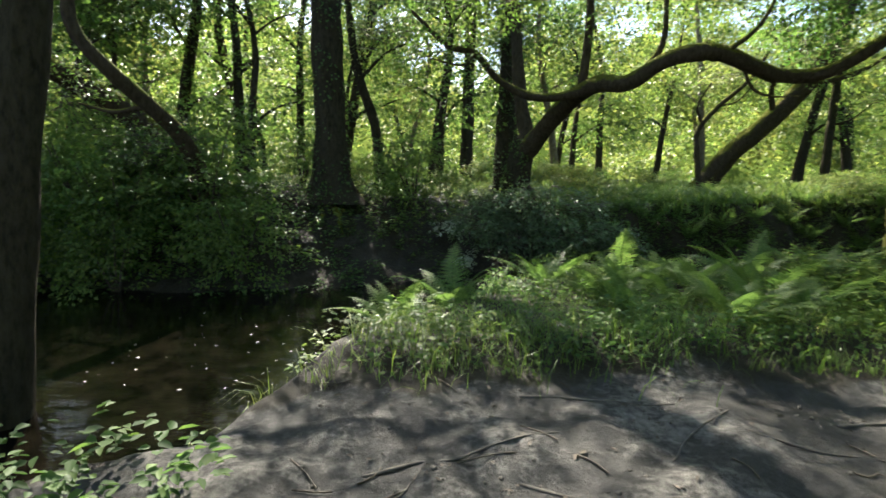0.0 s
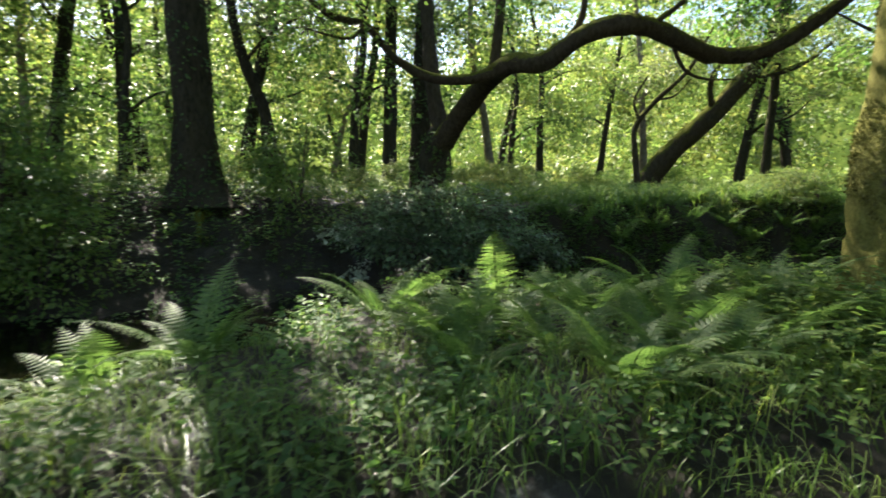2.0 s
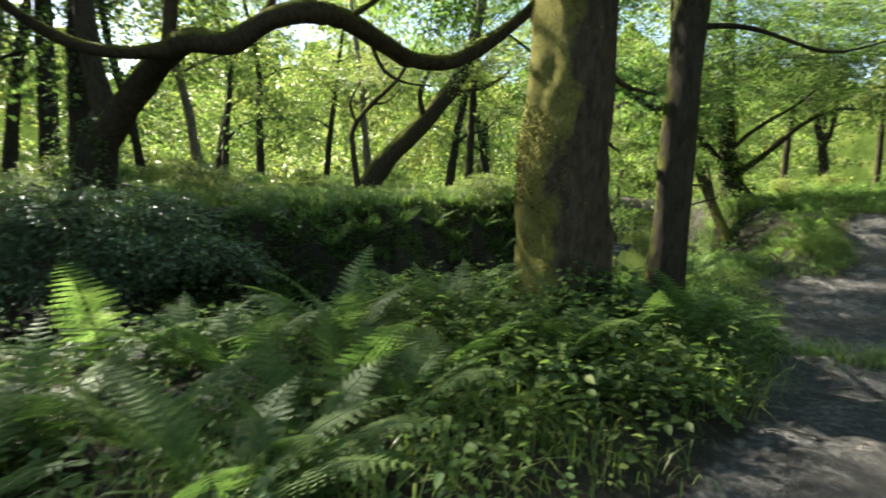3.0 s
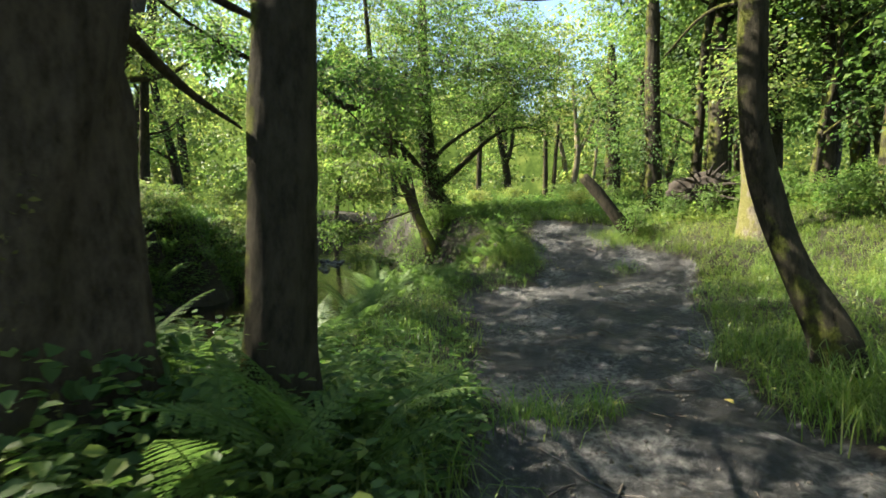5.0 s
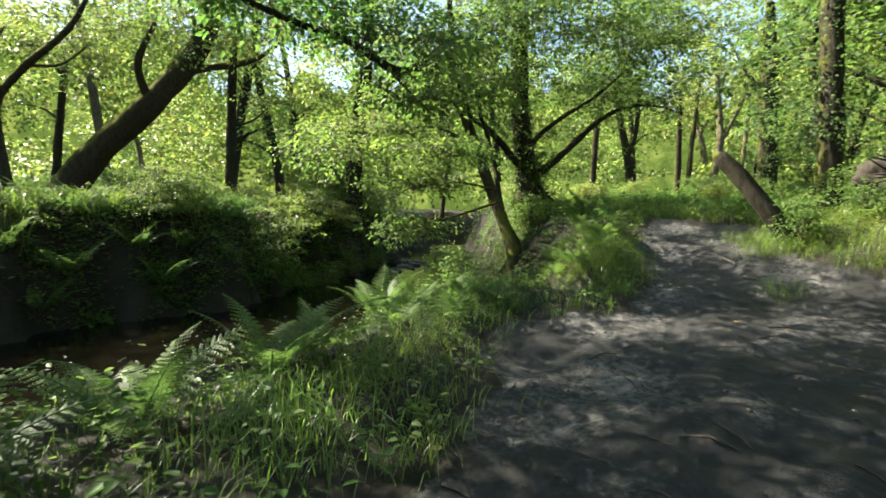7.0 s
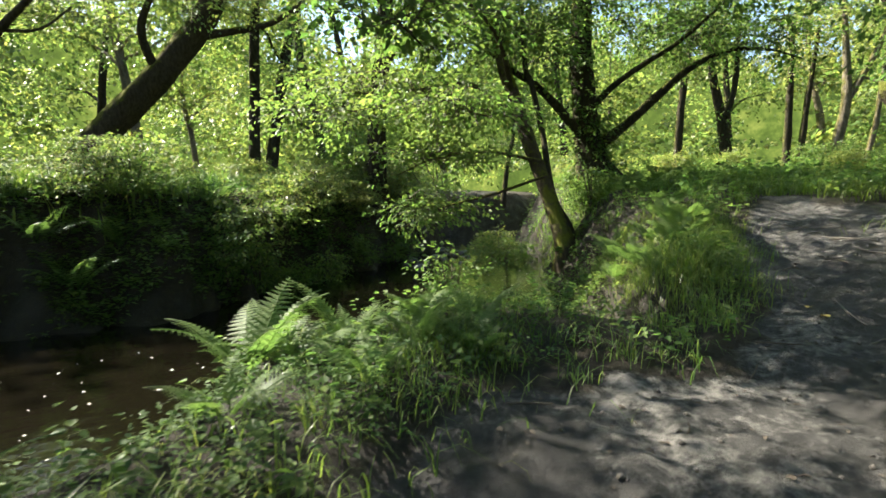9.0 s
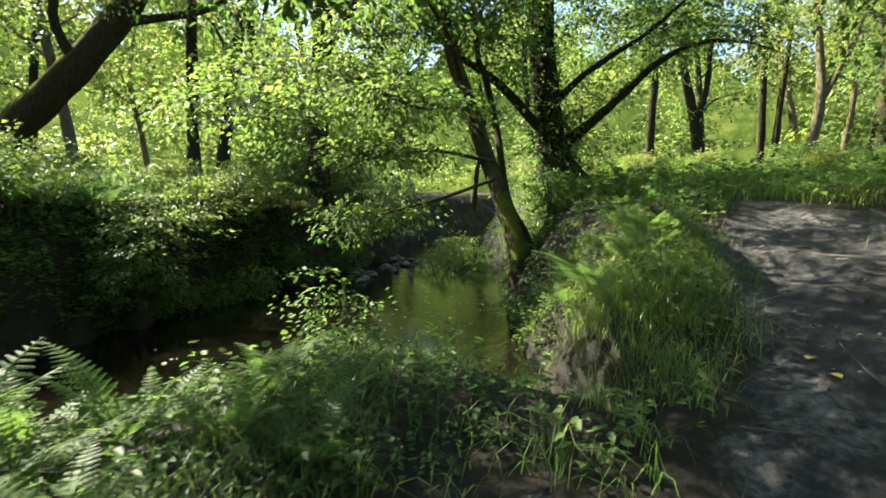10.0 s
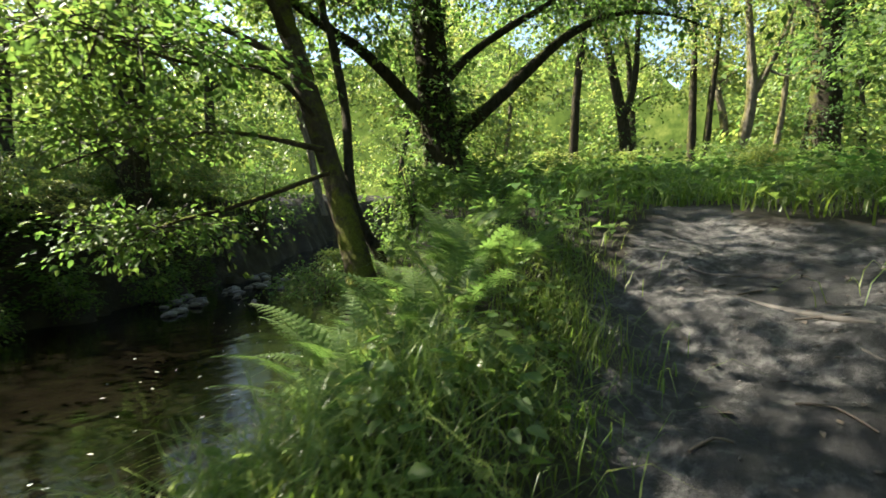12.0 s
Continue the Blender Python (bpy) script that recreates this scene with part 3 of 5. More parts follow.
# the root-footed tree on the far bank
a_tree = hero("riverside_tree", "tall dark-barked tree with spreading roots on the earth bank", [(-3.47, 14.74, 0.1, 0.62), (-3.5, 14.74, 1.2, 0.5), (-3.51, 14.73, 2.7, 0.44), (-3.59, 14.8, 5, 0.42), (-3.62, 14.8, 8, 0.38), (-3.5, 14.8, 13, 0.25)], BARK,
     [[(-3.55, 14.8, 7.5, 0.18), (-5, 14.3, 8.6, 0.12), (-7, 13.8, 9.2, 0.05)], [(-3.5, 14.8, 8.5, 0.18), (-2, 14.2, 9.8, 0.12), (-0.2, 13.8, 10.4, 0.05)]],
     [(-6, 14, 9.5, 2.6, 2.4, 1.8, 80), (-1, 14, 10.6, 2.6, 2.4, 1.8, 40), (-3.5, 15, 12.5, 3, 3, 1.6, 45)], LEAF, flare=0.7, ivy=(1500, 0.6, 6.5))
for i, (dx, dy, dz) in enumerate([(-1.15, -0.4, -0.1), (-0.7, -1.3, -0.75), (0.3, -1.6, -1.0), (1.1, -1.3, -0.9), (1.5, -0.6, -0.5), (0.8, -2.2, -1.25), (-0.2, -2.3, -1.3)]):
    s = local(a_tree, [(-3.47 + dx * 0.25, 14.74 + dy * 0.25, 0.75, 0.17), (-3.47 + dx * 0.55, 14.74 + dy * 0.5, 0.42 + 0.12 * (i == 0), 0.12), (-3.47 + dx * 0.85, 14.74 + dy * 0.8, 0.25 + dz * 0.4, 0.09), (-3.47 + dx * 1.15, 14.74 + dy * 1.1, 0.2 + dz, 0.05)])
    tube("root", s, BARK_LIMB, a_tree, 0.12, 8, 0.07, seed=i)

hero("slender_tree", "slender curving dark tree behind the far bank", [(-2.62, 18.26, 1.3, 0.2), (-2.78, 18.04, 3.3, 0.17), (-3.19, 17.66, 4.74, 0.15), (-3.41, 17.4, 5.9, 0.13), (-3.7, 17.1, 9, 0.08)], BARK, [[(-3.2, 17.6, 4.9, 0.06), (-2.4, 17.3, 5.6, 0.045), (-1.6, 17, 5.9, 0.02)]],
     [(-2.2, 17.2, 6.2, 1.6, 1.5, 0.9, 60), (-4, 17.2, 8.5, 2.2, 2, 1.6, 100)], LEAF_SUN, sides=10)
hero("woodland_tree", "straight dark trunk in the wood beyond the stream", [(0.42, 24.96, 1.3, 0.33), (0.44, 24.96, 4.8, 0.28), (0.51, 24.96, 9.8, 0.22), (0.6, 25, 13, 0.1)], BARK, [], [(0.5, 24.5, 9.5, 3, 2.5, 2.2, 120)], LEAF_SUN, sides=10, leaf=0.14)

# the forked tree with its long crooked limb
hero("forked_oak", "old mossy tree with a long crooked limb over the stream", [(1.95, 17.5, 0.9, 0.5), (2.03, 17.47, 1.7, 0.42), (2.15, 17.44, 2.6, 0.38), (2.3, 17.35, 3.05, 0.33)], BARK,
     [[(2.2, 17.4, 2.6, 0.34), (2.99, 16.21, 3.68, 0.27), (3.64, 14.54, 4.22, 0.23), (4.35, 13.93, 4.18, 0.21), (5.1, 13.36, 4.62, 0.2), (6.04, 13.07, 4.76, 0.2), (7.28, 13.35, 4.47, 0.19), (8.06, 13.61, 4.33, 0.18), (8.98, 13.26, 4.4, 0.16), (9.77, 12.7, 4.98, 0.14), (10.6, 12.2, 5.8, 0.11), (11.6, 12.0, 6.5, 0.06)],
      [(3.6, 14.8, 4.18, 0.15), (2.71, 14.73, 3.94, 0.13), (1.87, 14.86, 4.01, 0.11), (1.08, 14.73, 4.4, 0.1), (0.44, 14.46, 5.0, 0.085), (-0.3, 13.96, 5.09, 0.07), (-1.14, 13.41, 5.74, 0.04)],
      [(3.42, 14.89, 4.16, 0.14), (3.51, 14.87, 5.35, 0.12), (3.53, 14.87, 6.6, 0.1), (3.4, 14.9, 9, 0.05)],
      [(4.4, 13.95, 4.2, 0.1), (4.9, 13.9, 4.7, 0.085), (5.2, 13.9, 5.3, 0.075), (5.15, 13.8, 6.6, 0.05)],
      [(6.3, 13.1, 4.7, 0.07), (7.0, 12.9, 5.3, 0.05), (7.4, 12.8, 6.2, 0.025)],
      [(6.9, 13.3, 4.5, 0.05), (7.3, 13.5, 4.0, 0.04), (7.9, 13.7, 3.85, 0.03), (8.7, 13.9, 3.9, 0.012)],
      [(0.44, 14.46, 5.0, 0.05), (0.1, 14.0, 4.6, 0.035), (-0.7, 13.7, 4.7, 0.015)],
      [(2.3, 17.35, 3.0, 0.26), (2.0, 17.6, 4.6, 0.22), (1.8, 17.8, 7.5, 0.16), (1.7, 18, 11, 0.06)]],
     # Blobs at z 7.0 to 8.6 and 10.4: unseen canopy added for shade.
     [(4.8, 14.0, 6.6, 2.6, 1.8, 1.1, 45), (8.5, 13.4, 6.4, 2.8, 1.8, 1.1, 120), (11.5, 12.2, 6.6, 2.0, 1.7, 1.2, 80), (0.2, 14.2, 6.5, 2.2, 1.6, 1.0, 80), (3.2, 15, 10, 3.5, 3, 2, 130), (1.6, 13.2, 7.2, 1.9, 1.5, 0.7, 60), (-0.5, 12.3, 7.0, 1.5, 1.1, 0.6, 75), (0.4, 16.2, 10.4, 2.0, 2.0, 0.9, 80), (6.5, 14.6, 8.6, 2.6, 2.0, 0.9, 110), (8.6, 14.9, 8.0, 1.2, 0.6, 0.4, 24), (9.9, 15.1, 8.0, 1.1, 0.6, 0.4, 22), (7.5, 14.2, 8.0, 1.0, 0.6, 0.4, 18), (9.8, 17.2, 8.6, 1.2, 0.7, 0.4, 22), (11.0, 17.4, 8.6, 1.0, 0.6, 0.4, 16), (9.6, 14.4, 8.4, 2.6, 2.0, 0.9, 110), (8.9, 14.3, 5.4, 1.2, 1.0, 0.5, 26), (-0.6, 14.0, 5.0, 1.4, 1.2, 0.6, 36)], LEAF, limb_mat=BARK_LIMB, leaf=0.12, ivy=(900, 0.8, 3.0), moss=((0, 9000, 2.6, 6.5, (0, 0, 1)), (1, 4000, 3.9, 6, (0, 0, 1))))
hero("ivy_clad_tree", "ivy-clad trunk close behind the forked tree", [(1.71, 19.4, 1.3, 0.36), (1.73, 19.39, 4.1, 0.32), (1.84, 19.38, 6.8, 0.28), (1.9, 19.4, 11, 0.15)], BARK, [], [(1.73, 19.4, 3.0, 0.5, 0.5, 1.6, 60), (1.8, 19.4, 6.0, 0.6, 0.6, 1.8, 70), (1.8, 19.6, 10, 3, 3, 2, 140)], LEAF_DARK, sides=10)

# leaning trees on the dark far bank
hero("leaning_tree", "dark mossy tree leaning over the stream from the far bank", [(-5.66, 12.73, 0.3, 0.26), (-5.74, 11.58, 1.79, 0.2), (-5.87, 10.95, 2.59, 0.17), (-6.5, 10.0, 3.54, 0.14), (-6.96, 9.67, 4.26, 0.12), (-7.04, 9.62, 5.2, 0.1), (-7.2, 9.4, 7.5, 0.05)], BARK_LIMB,
     # Unseen second limb and sprays near z 7.1, added to dapple the path.
     [[(-6.2, 10.5, 3.0, 0.06), (-6.9, 10.6, 2.9, 0.05), (-7.8, 10.8, 3.1, 0.02)], [(-7.05, 9.6, 5.2, 0.09), (-5.4, 9.9, 6.6, 0.07), (-3.4, 10.3, 7.1, 0.05), (-0.8, 10.6, 7.2, 0.02)]], [(-4.19, 9.94, 7.1, 0.3, 0.26, 0.25, 6), (-3.44, 9.49, 7.1, 0.3, 0.26, 0.25, 6), (-2.84, 9.69, 7.1, 0.3, 0.26, 0.25, 6), (-0.79, 9.64, 7.1, 0.3, 0.26, 0.25, 6), (-2.39, 9.04, 7.1, 0.3, 0.26, 0.25, 6), (-3.99, 9.04, 7.1, 0.3, 0.26, 0.25, 6), (-0.39, 10.64, 7.1, 0.3, 0.26, 0.25, 6), (-1.39, 9.14, 7.1, 0.3, 0.26, 0.25, 6), (-3.99, 10.69, 7.1, 0.3, 0.26, 0.25, 6), (-1.84, 10.29, 7.1, 0.3, 0.26, 0.25, 6), (0.31, 10.24, 7.1, 0.3, 0.26, 0.25, 6), (-2.99, 10.09, 7.1, 0.3, 0.26, 0.25, 6), (-3.2, 10.7, 7.2, 1.2, 0.7, 0.4, 22), (-2.9, 11.8, 7.2, 1.3, 0.7, 0.4, 24), (-6.6, 11.4, 2.0, 1.2, 1.0, 1.0, 90), (-7.0, 9.8, 7.5, 2.2, 1.6, 1.6, 100)], LEAF_DARK, sides=10)
hero("leaning_tree", "thick dark trunk leaning out of an ivy thicket", [(-6.3, 13.2, 0.4, 0.36), (-6.66, 12.8, 1.4, 0.33), (-7.35, 12.41, 2.71, 0.3), (-8.07, 11.95, 3.42, 0.27), (-8.9, 10.86, 4.1, 0.22), (-10, 9.6, 5.4, 0.14)], BARK_LIMB, [], [(-7.6, 12.4, 2.6, 1.4, 1.0, 1.0, 80), (-8.8, 11.2, 3.4, 1.6, 1.0, 1.0, 70), (-9.5, 10, 6.5, 2.2, 1.8, 1.5, 50)], LEAF, sides=10)
hero("waterside_tree", "smooth dark trunk beside the water near the path", [(-4.3, 4.63, -0.6, 0.27), (-4.14, 4.8, 1.29, 0.2), (-3.97, 4.97, 3.1, 0.19), (-3.7, 5.1, 6, 0.16), (-3.4, 5.2, 10, 0.08)], BARK, [], [(-3.6, 5.4, 9, 2.6, 2.2, 1.8, 130)], LEAF, flare=0.3)

# twisted and leaning trees on the meadow side
hero("crooked_tree", "thin crooked dark tree on the sunny far meadow", [(10.78, 23.54, 1.2, 0.15), (10.52, 23.65, 3.12, 0.12), (10.54, 23.64, 4.06, 0.11), (11.1, 23.19, 4.97, 0.1), (11.98, 22.44, 6.03, 0.08), (12.6, 22, 7.5, 0.04)], BARK_LIMB,
     [[(10.6, 23.6, 4.3, 0.06), (10.3, 23.4, 5.0, 0.05), (10.7, 23.2, 5.9, 0.025)], [(11.1, 23.2, 5.0, 0.05), (11.9, 23.3, 5.2, 0.04), (12.6, 23.4, 5.9, 0.02)]], [(11.8, 22.6, 6.6, 2.0, 1.5, 0.9, 50)], LEAF_SUN, sides=8)
hero("leaning_oak", "stout mossy tree leaning steeply over the meadow", [(12.5, 27.25, 1.2, 0.6), (12.8, 27.05, 2.1, 0.52), (13.4, 26.6, 3.1, 0.47), (14.4, 25.95, 4.3, 0.44), (15.3, 25.5, 5.4, 0.41), (16.1, 25.0, 6.6, 0.38), (16.6, 24.5, 8, 0.32), (17.0, 24, 10.5, 0.2)], BARK_LIMB,
     [[(14.9, 25.7, 4.8, 0.16), (14.4, 25.2, 6.1, 0.12), (14.8, 24.7, 7.4, 0.08)], [(16.1, 25.1, 6.2, 0.15), (18.2, 24.8, 6.9, 0.1), (19.5, 24.5, 8, 0.05)]], [(15.5, 24.6, 7.6, 2.6, 2.2, 1.3, 130), (19, 24, 8.5, 2.6, 2.2, 1.6, 70), (12.6, 25.5, 6.5, 2.0, 1.6, 0.9, 80)], LEAF_SUN, leaf=0.13, moss=((-1, 9000, 1.3, 8, (-0.3, 0, 0.9)),))

# the mossy trunk and its neighbour on the strip between path and stream
hero("mossy_tree", "stout tree with yellow moss on its sunny side", [(6.42, 7.17, 0.2, 0.47), (6.38, 7.13, 0.9, 0.41), (6.35, 7.1, 1.54, 0.4), (6.39, 7.06, 2.7, 0.39), (6.42, 7.05, 4.2, 0.37), (6.5, 7, 8, 0.3), (6.6, 7, 12, 0.16)], BARK_MOSSY,
     [[(6.4, 7.1, 4.6, 0.16), (7.6, 7.9, 5.8, 0.1), (9.4, 8.6, 6.6, 0.04)], [(6.45, 7.1, 6, 0.16), (5.2, 8.4, 7.2, 0.1), (3.8, 9.8, 8, 0.04)], [(6.6, 7.1, 3.1, 0.05), (7.4, 7.4, 2.75, 0.035), (8.2, 7.5, 2.7, 0.012)], [(6.6, 7.2, 2.5, 0.045), (7.5, 7.7, 2.2, 0.03), (8.3, 8.1, 2.05, 0.012)]],
     # Blobs at y 11.4 and 11.6: unseen canopy added to shade the path.
     [(8.6, 8.8, 6.6, 2.2, 1.9, 0.8, 90), (4.3, 9.5, 8, 2.2, 2, 1.0, 90), (6.5, 7.5, 11, 3.5, 3, 2, 150), (7.5, 11.6, 7.6, 2.2, 1.8, 0.8, 110), (10.4, 11.4, 7.4, 2.2, 1.9, 0.8, 110)], LEAF, sides=40, rough=0.025, flare=0.25, leaf=0.14, lump=0.13, ivy=(420, 0.2, 0.9), moss=((-1, 26000, 0.3, 4.5, (-0.9, 0.25, 0.15)),))
hero("young_tree", "straight dark trunk beside the muddy path", [(7.28, 6.63, 0.2, 0.2), (7.26, 6.52, 1.2, 0.165), (7.29, 6.51, 2.0, 0.16), (7.4, 6.5, 4, 0.15), (7.5, 6.4, 9, 0.08)], BARK, [[(7.35, 6.5, 3.1, 0.035), (8.2, 6.4, 3.2, 0.025), (9.4, 6.2, 3.1, 0.015), (10.2, 5.9, 3.3, 0.006)]],
     [(9.2, 7.2, 5.8, 1.8, 1.4, 0.7, 45), (7.6, 6.4, 9, 2.4, 2.2, 1.6, 110)], LEAF, sides=16, flare=0.3, lump=0.06)
hero("leaning_young_tree", "slim dark tree leaning on the grassy path side", [(11.3, 3.72, 0.1, 0.19), (11.46, 4.05, 0.77, 0.15), (11.52, 4.28, 1.37, 0.14), (11.43, 4.45, 2.07, 0.135), (11.33, 4.5, 2.96, 0.13), (11.2, 4.5, 5, 0.11), (11.1, 4.4, 8.5, 0.06)], BARK, [[(11.35, 4.5, 3.4, 0.03), (12.2, 5.0, 3.6, 0.02), (13.4, 5.6, 3.5, 0.01)]],
     [(11.1, 4.6, 8, 2.4, 2.2, 1.6, 110), (12.8, 5.4, 5.2, 1.4, 1.2, 0.6, 26)], LEAF, sides=14, flare=0.3)
hero("path_side_tree", "straight dark trunk at the edge of the clearing", [(23.75, 7.23, 1.0, 0.3), (23.73, 7.33, 4, 0.24), (23.72, 7.41, 6.9, 0.22), (23.8, 7.4, 12, 0.1)], BARK, [], [(23.8, 7.4, 4.2, 0.6, 0.6, 1.6, 40), (23.8, 7.5, 10, 2.6, 2.4, 2, 120)], LEAF_DARK, sides=12, ivy=(1400, 0.8, 7))
hero("sunlit_tree", "pale sunlit trunk wound with ivy and yellowing leaves", [(19.42, 4.37, 1.0, 0.3), (19.43, 4.52, 3.0, 0.23), (19.43, 4.64, 4.9, 0.21), (19.4, 4.7, 10, 0.1)], BARK_PALE, [], [(19.4, 4.5, 4.4, 0.9, 0.8, 1.4, 60), (19.4, 4.7, 9, 2.4, 2.4, 2, 110)], LEAF_SUN, sides=12)

# trees where the stream bends
hero("stream_tree", "slim tree leaning out over the bend of the stream", [(20.3, 13.7, 0.0, 0.2), (20.4, 14.15, 0.84, 0.17), (20.42, 14.7, 1.93, 0.16), (20.31, 15.19, 3.2, 0.15), (20.32, 15.64, 4.1, 0.14), (20.4, 16.2, 6, 0.11), (20.5, 16.6, 9, 0.06)], BARK_LIMB,
     [[(20.25, 15.0, 2.95, 0.07), (19.69, 15.73, 3.5, 0.055), (19.23, 16.13, 3.64, 0.045), (18.69, 16.52, 3.5, 0.04), (17.97, 16.9, 3.38, 0.03), (17.23, 17.21, 3.33, 0.015)],
      [(20.1, 14.2, 1.8, 0.04), (19.2, 14.9, 2.0, 0.03), (18.2, 15.4, 1.85, 0.02), (17.4, 15.6, 1.5, 0.01)],
      [(20.2, 14.6, 2.3, 0.04), (19.4, 14.3, 2.7, 0.03), (18.4, 14.2, 2.6, 0.02), (17.3, 14.0, 2.75, 0.01)],
      [(20.05, 14.0, 1.5, 0.035), (19.3, 14.9, 1.1, 0.03), (18.6, 15.8, 0.8, 0.02), (17.9, 16.4, 0.3, 0.01)],
      [(20.3, 15.3, 3.4, 0.06), (19.2, 14.6, 4.2, 0.04), (17.8, 14.0, 4.5, 0.025), (16.4, 13.6, 4.2, 0.012)]],
     [(17.9, 16.6, 3.45, 2.2, 1.4, 0.22, 70), (18.2, 15.3, 1.95, 1.7, 1.1, 0.18, 45), (18.0, 14.2, 2.75, 1.9, 1.1, 0.2, 50), (18.6, 16.0, 0.85, 1.2, 0.9, 0.25, 40), (17.0, 13.9, 4.35, 2.2, 1.4, 0.3, 22), (16.5, 16.2, 2.7, 1.6, 1.2, 0.25, 40), (20.4, 15.8, 6, 2.4, 2, 1.4, 50), (20.5, 16.6, 9, 2.6, 2.4, 1.6, 110), (20.6, 15.2, 5.0, 1.7, 1.3, 0.4, 54), (19.0, 16.8, 4.6, 1.8, 1.2, 0.3, 46)], LEAF, sides=12, per=30, leaf=0.105, flare=0.3, oval=True)
hero("stream_tree", "thin dark stem beside the leaning stream tree", [(20.85, 14.0, 0.3, 0.08), (20.66, 14.37, 1.1, 0.075), (21.0, 14.99, 2.46, 0.07), (21.05, 15.43, 3.73, 0.065), (21.06, 15.67, 4.3, 0.06), (21.2, 16, 7, 0.03)], BARK, [], [(21.2, 15.6, 6.5, 1.6, 1.6, 1.2, 70)], LEAF, sides=8, flare=0.2)
hero("spreading_oak", "broad ivy-hung tree with spreading limbs at the stream bend", [(24.15, 15.7, 0.9, 0.55), (24.1, 15.74, 1.4, 0.42), (23.97, 16.01, 2.58, 0.37), (23.96, 16.16, 4.07, 0.33), (23.88, 16.24, 5.2, 0.3), (23.8, 16.3, 10, 0.16)], BARK,
     [[(24.09, 15.89, 2.35, 0.16), (24.71, 15.36, 2.99, 0.14), (25.43, 14.76, 3.86, 0.12), (26.12, 14.26, 4.57, 0.09), (27.0, 13.72, 5.05, 0.06), (27.87, 13.01, 5.08, 0.035), (28.62, 12.44, 4.85, 0.014)],
      [(23.97, 16.01, 3.38, 0.11), (24.48, 15.62, 4.07, 0.09), (25.15, 15.13, 4.67, 0.075), (25.93, 14.56, 5.28, 0.06), (27, 13.8, 6.4, 0.03)],
      [(23.93, 16.05, 2.58, 0.15), (23.25, 16.14, 3.18, 0.12), (22.28, 16.28, 3.88, 0.1), (21.12, 16.45, 4.38, 0.07), (19.8, 16.8, 5.4, 0.03)],
      [(24.1, 15.8, 1.3, 0.07), (24.9, 15.0, 1.35, 0.05), (25.8, 14.2, 1.5, 0.02)]],
     [(22, 16.5, 4.8, 2.2, 1.6, 1.0, 100), (26.2, 14.4, 5.6, 2.4, 1.8, 0.9, 90), (28.2, 12.8, 5.6, 1.8, 1.6, 0.9, 60), (23.9, 16.0, 2.6, 0.7, 0.7, 1.4, 70), (24.2, 15.6, 1.4, 1.0, 0.8, 0.6, 40), (23.8, 16.3, 9, 3.4, 3.2, 2.2, 180), (21.6, 12.8, 6.4, 2.3, 1.6, 0.7, 80), (24.6, 12.6, 6.6, 2.4, 1.6, 0.8, 80), (24.8, 16.4, 6.6, 3.0, 2.2, 1.5, 130), (25.2, 13.6, 8.7, 3.0, 2.2, 1.2, 110), (29.2, 14.6, 9.6, 3.0, 2.4, 1.4, 110), (21.6, 14.2, 8.2, 2.4, 1.8, 1.0, 80), (28.0, 15.8, 6.6, 2.6, 2.2, 1.5, 110), (21.6, 18.0, 6.9, 2.4, 1.8, 1.3, 100), (27.0, 12.2, 7.2, 2.4, 1.8, 1.0, 80), (19.6, 13.0, 6.0, 1.4, 1.0, 0.4, 24)], LEAF, sides=18, leaf=0.12, flare=0.5, ivy=(2200, 1.0, 5.2), moss=((0, 4000, 2.3, 5.2, (0, 0, 1)),))
# a long bough that hangs over the water
hero("overhanging_tree", "tree whose long bough hangs low over the stream", [(19.4, 19.9, 0.8, 0.3), (19.3, 19.6, 3.5, 0.26), (19.0, 18.6, 6, 0.2), (18.6, 18, 10, 0.1)], BARK,
     [[(19.2, 19.0, 4.6, 0.12), (18.4, 15.6, 5.2, 0.11), (16.9, 13.4, 4.6, 0.1), (15.82, 13.35, 4.01, 0.09), (14.5, 13.27, 4.29, 0.075), (13.42, 13.55, 4.47, 0.06), (12.1, 13.88, 4.88, 0.04), (10.8, 14.2, 5.6, 0.02)],
      [(15.4, 13.3, 4.05, 0.03), (15.3, 12.6, 3.5, 0.02), (15.5, 12.0, 2.9, 0.01)], [(16.6, 13.4, 4.4, 0.04), (16.4, 12.5, 4.6, 0.03), (16.2, 11.4, 4.3, 0.012)]],
     # Blobs at z 8.2 and 9.2 to 9.6: unseen, added to break up sunlight.
     [(15.4, 12.7, 4.3, 2.0, 1.5, 0.3, 60), (13.0, 13.5, 4.7, 1.8, 1.3, 0.3, 55), (17.6, 14.6, 5.6, 1.8, 1.5, 0.8, 14), (18.6, 18.5, 9, 3, 3, 2, 130), (14.2, 16.2, 9.4, 1.3, 0.7, 0.4, 22), (14.1, 17.1, 9.2, 0.8, 0.4, 0.3, 15), (13.2, 16.3, 9.2, 0.7, 0.4, 0.3, 12), (15.0, 16.9, 9.2, 0.6, 0.3, 0.3, 9), (16.4, 17.4, 9.6, 1.3, 0.7, 0.4, 22), (12.4, 17.2, 9.5, 1.2, 0.7, 0.4, 20), (17.6, 15.8, 9.2, 1.0, 0.6, 0.4, 14), (15.2, 12.0, 3.3, 0.9, 0.8, 0.2, 20), (13.4, 13.6, 8.2, 2.4, 2.0, 0.8, 110)], LEAF, leaf=0.12, sides=10, oval=True)


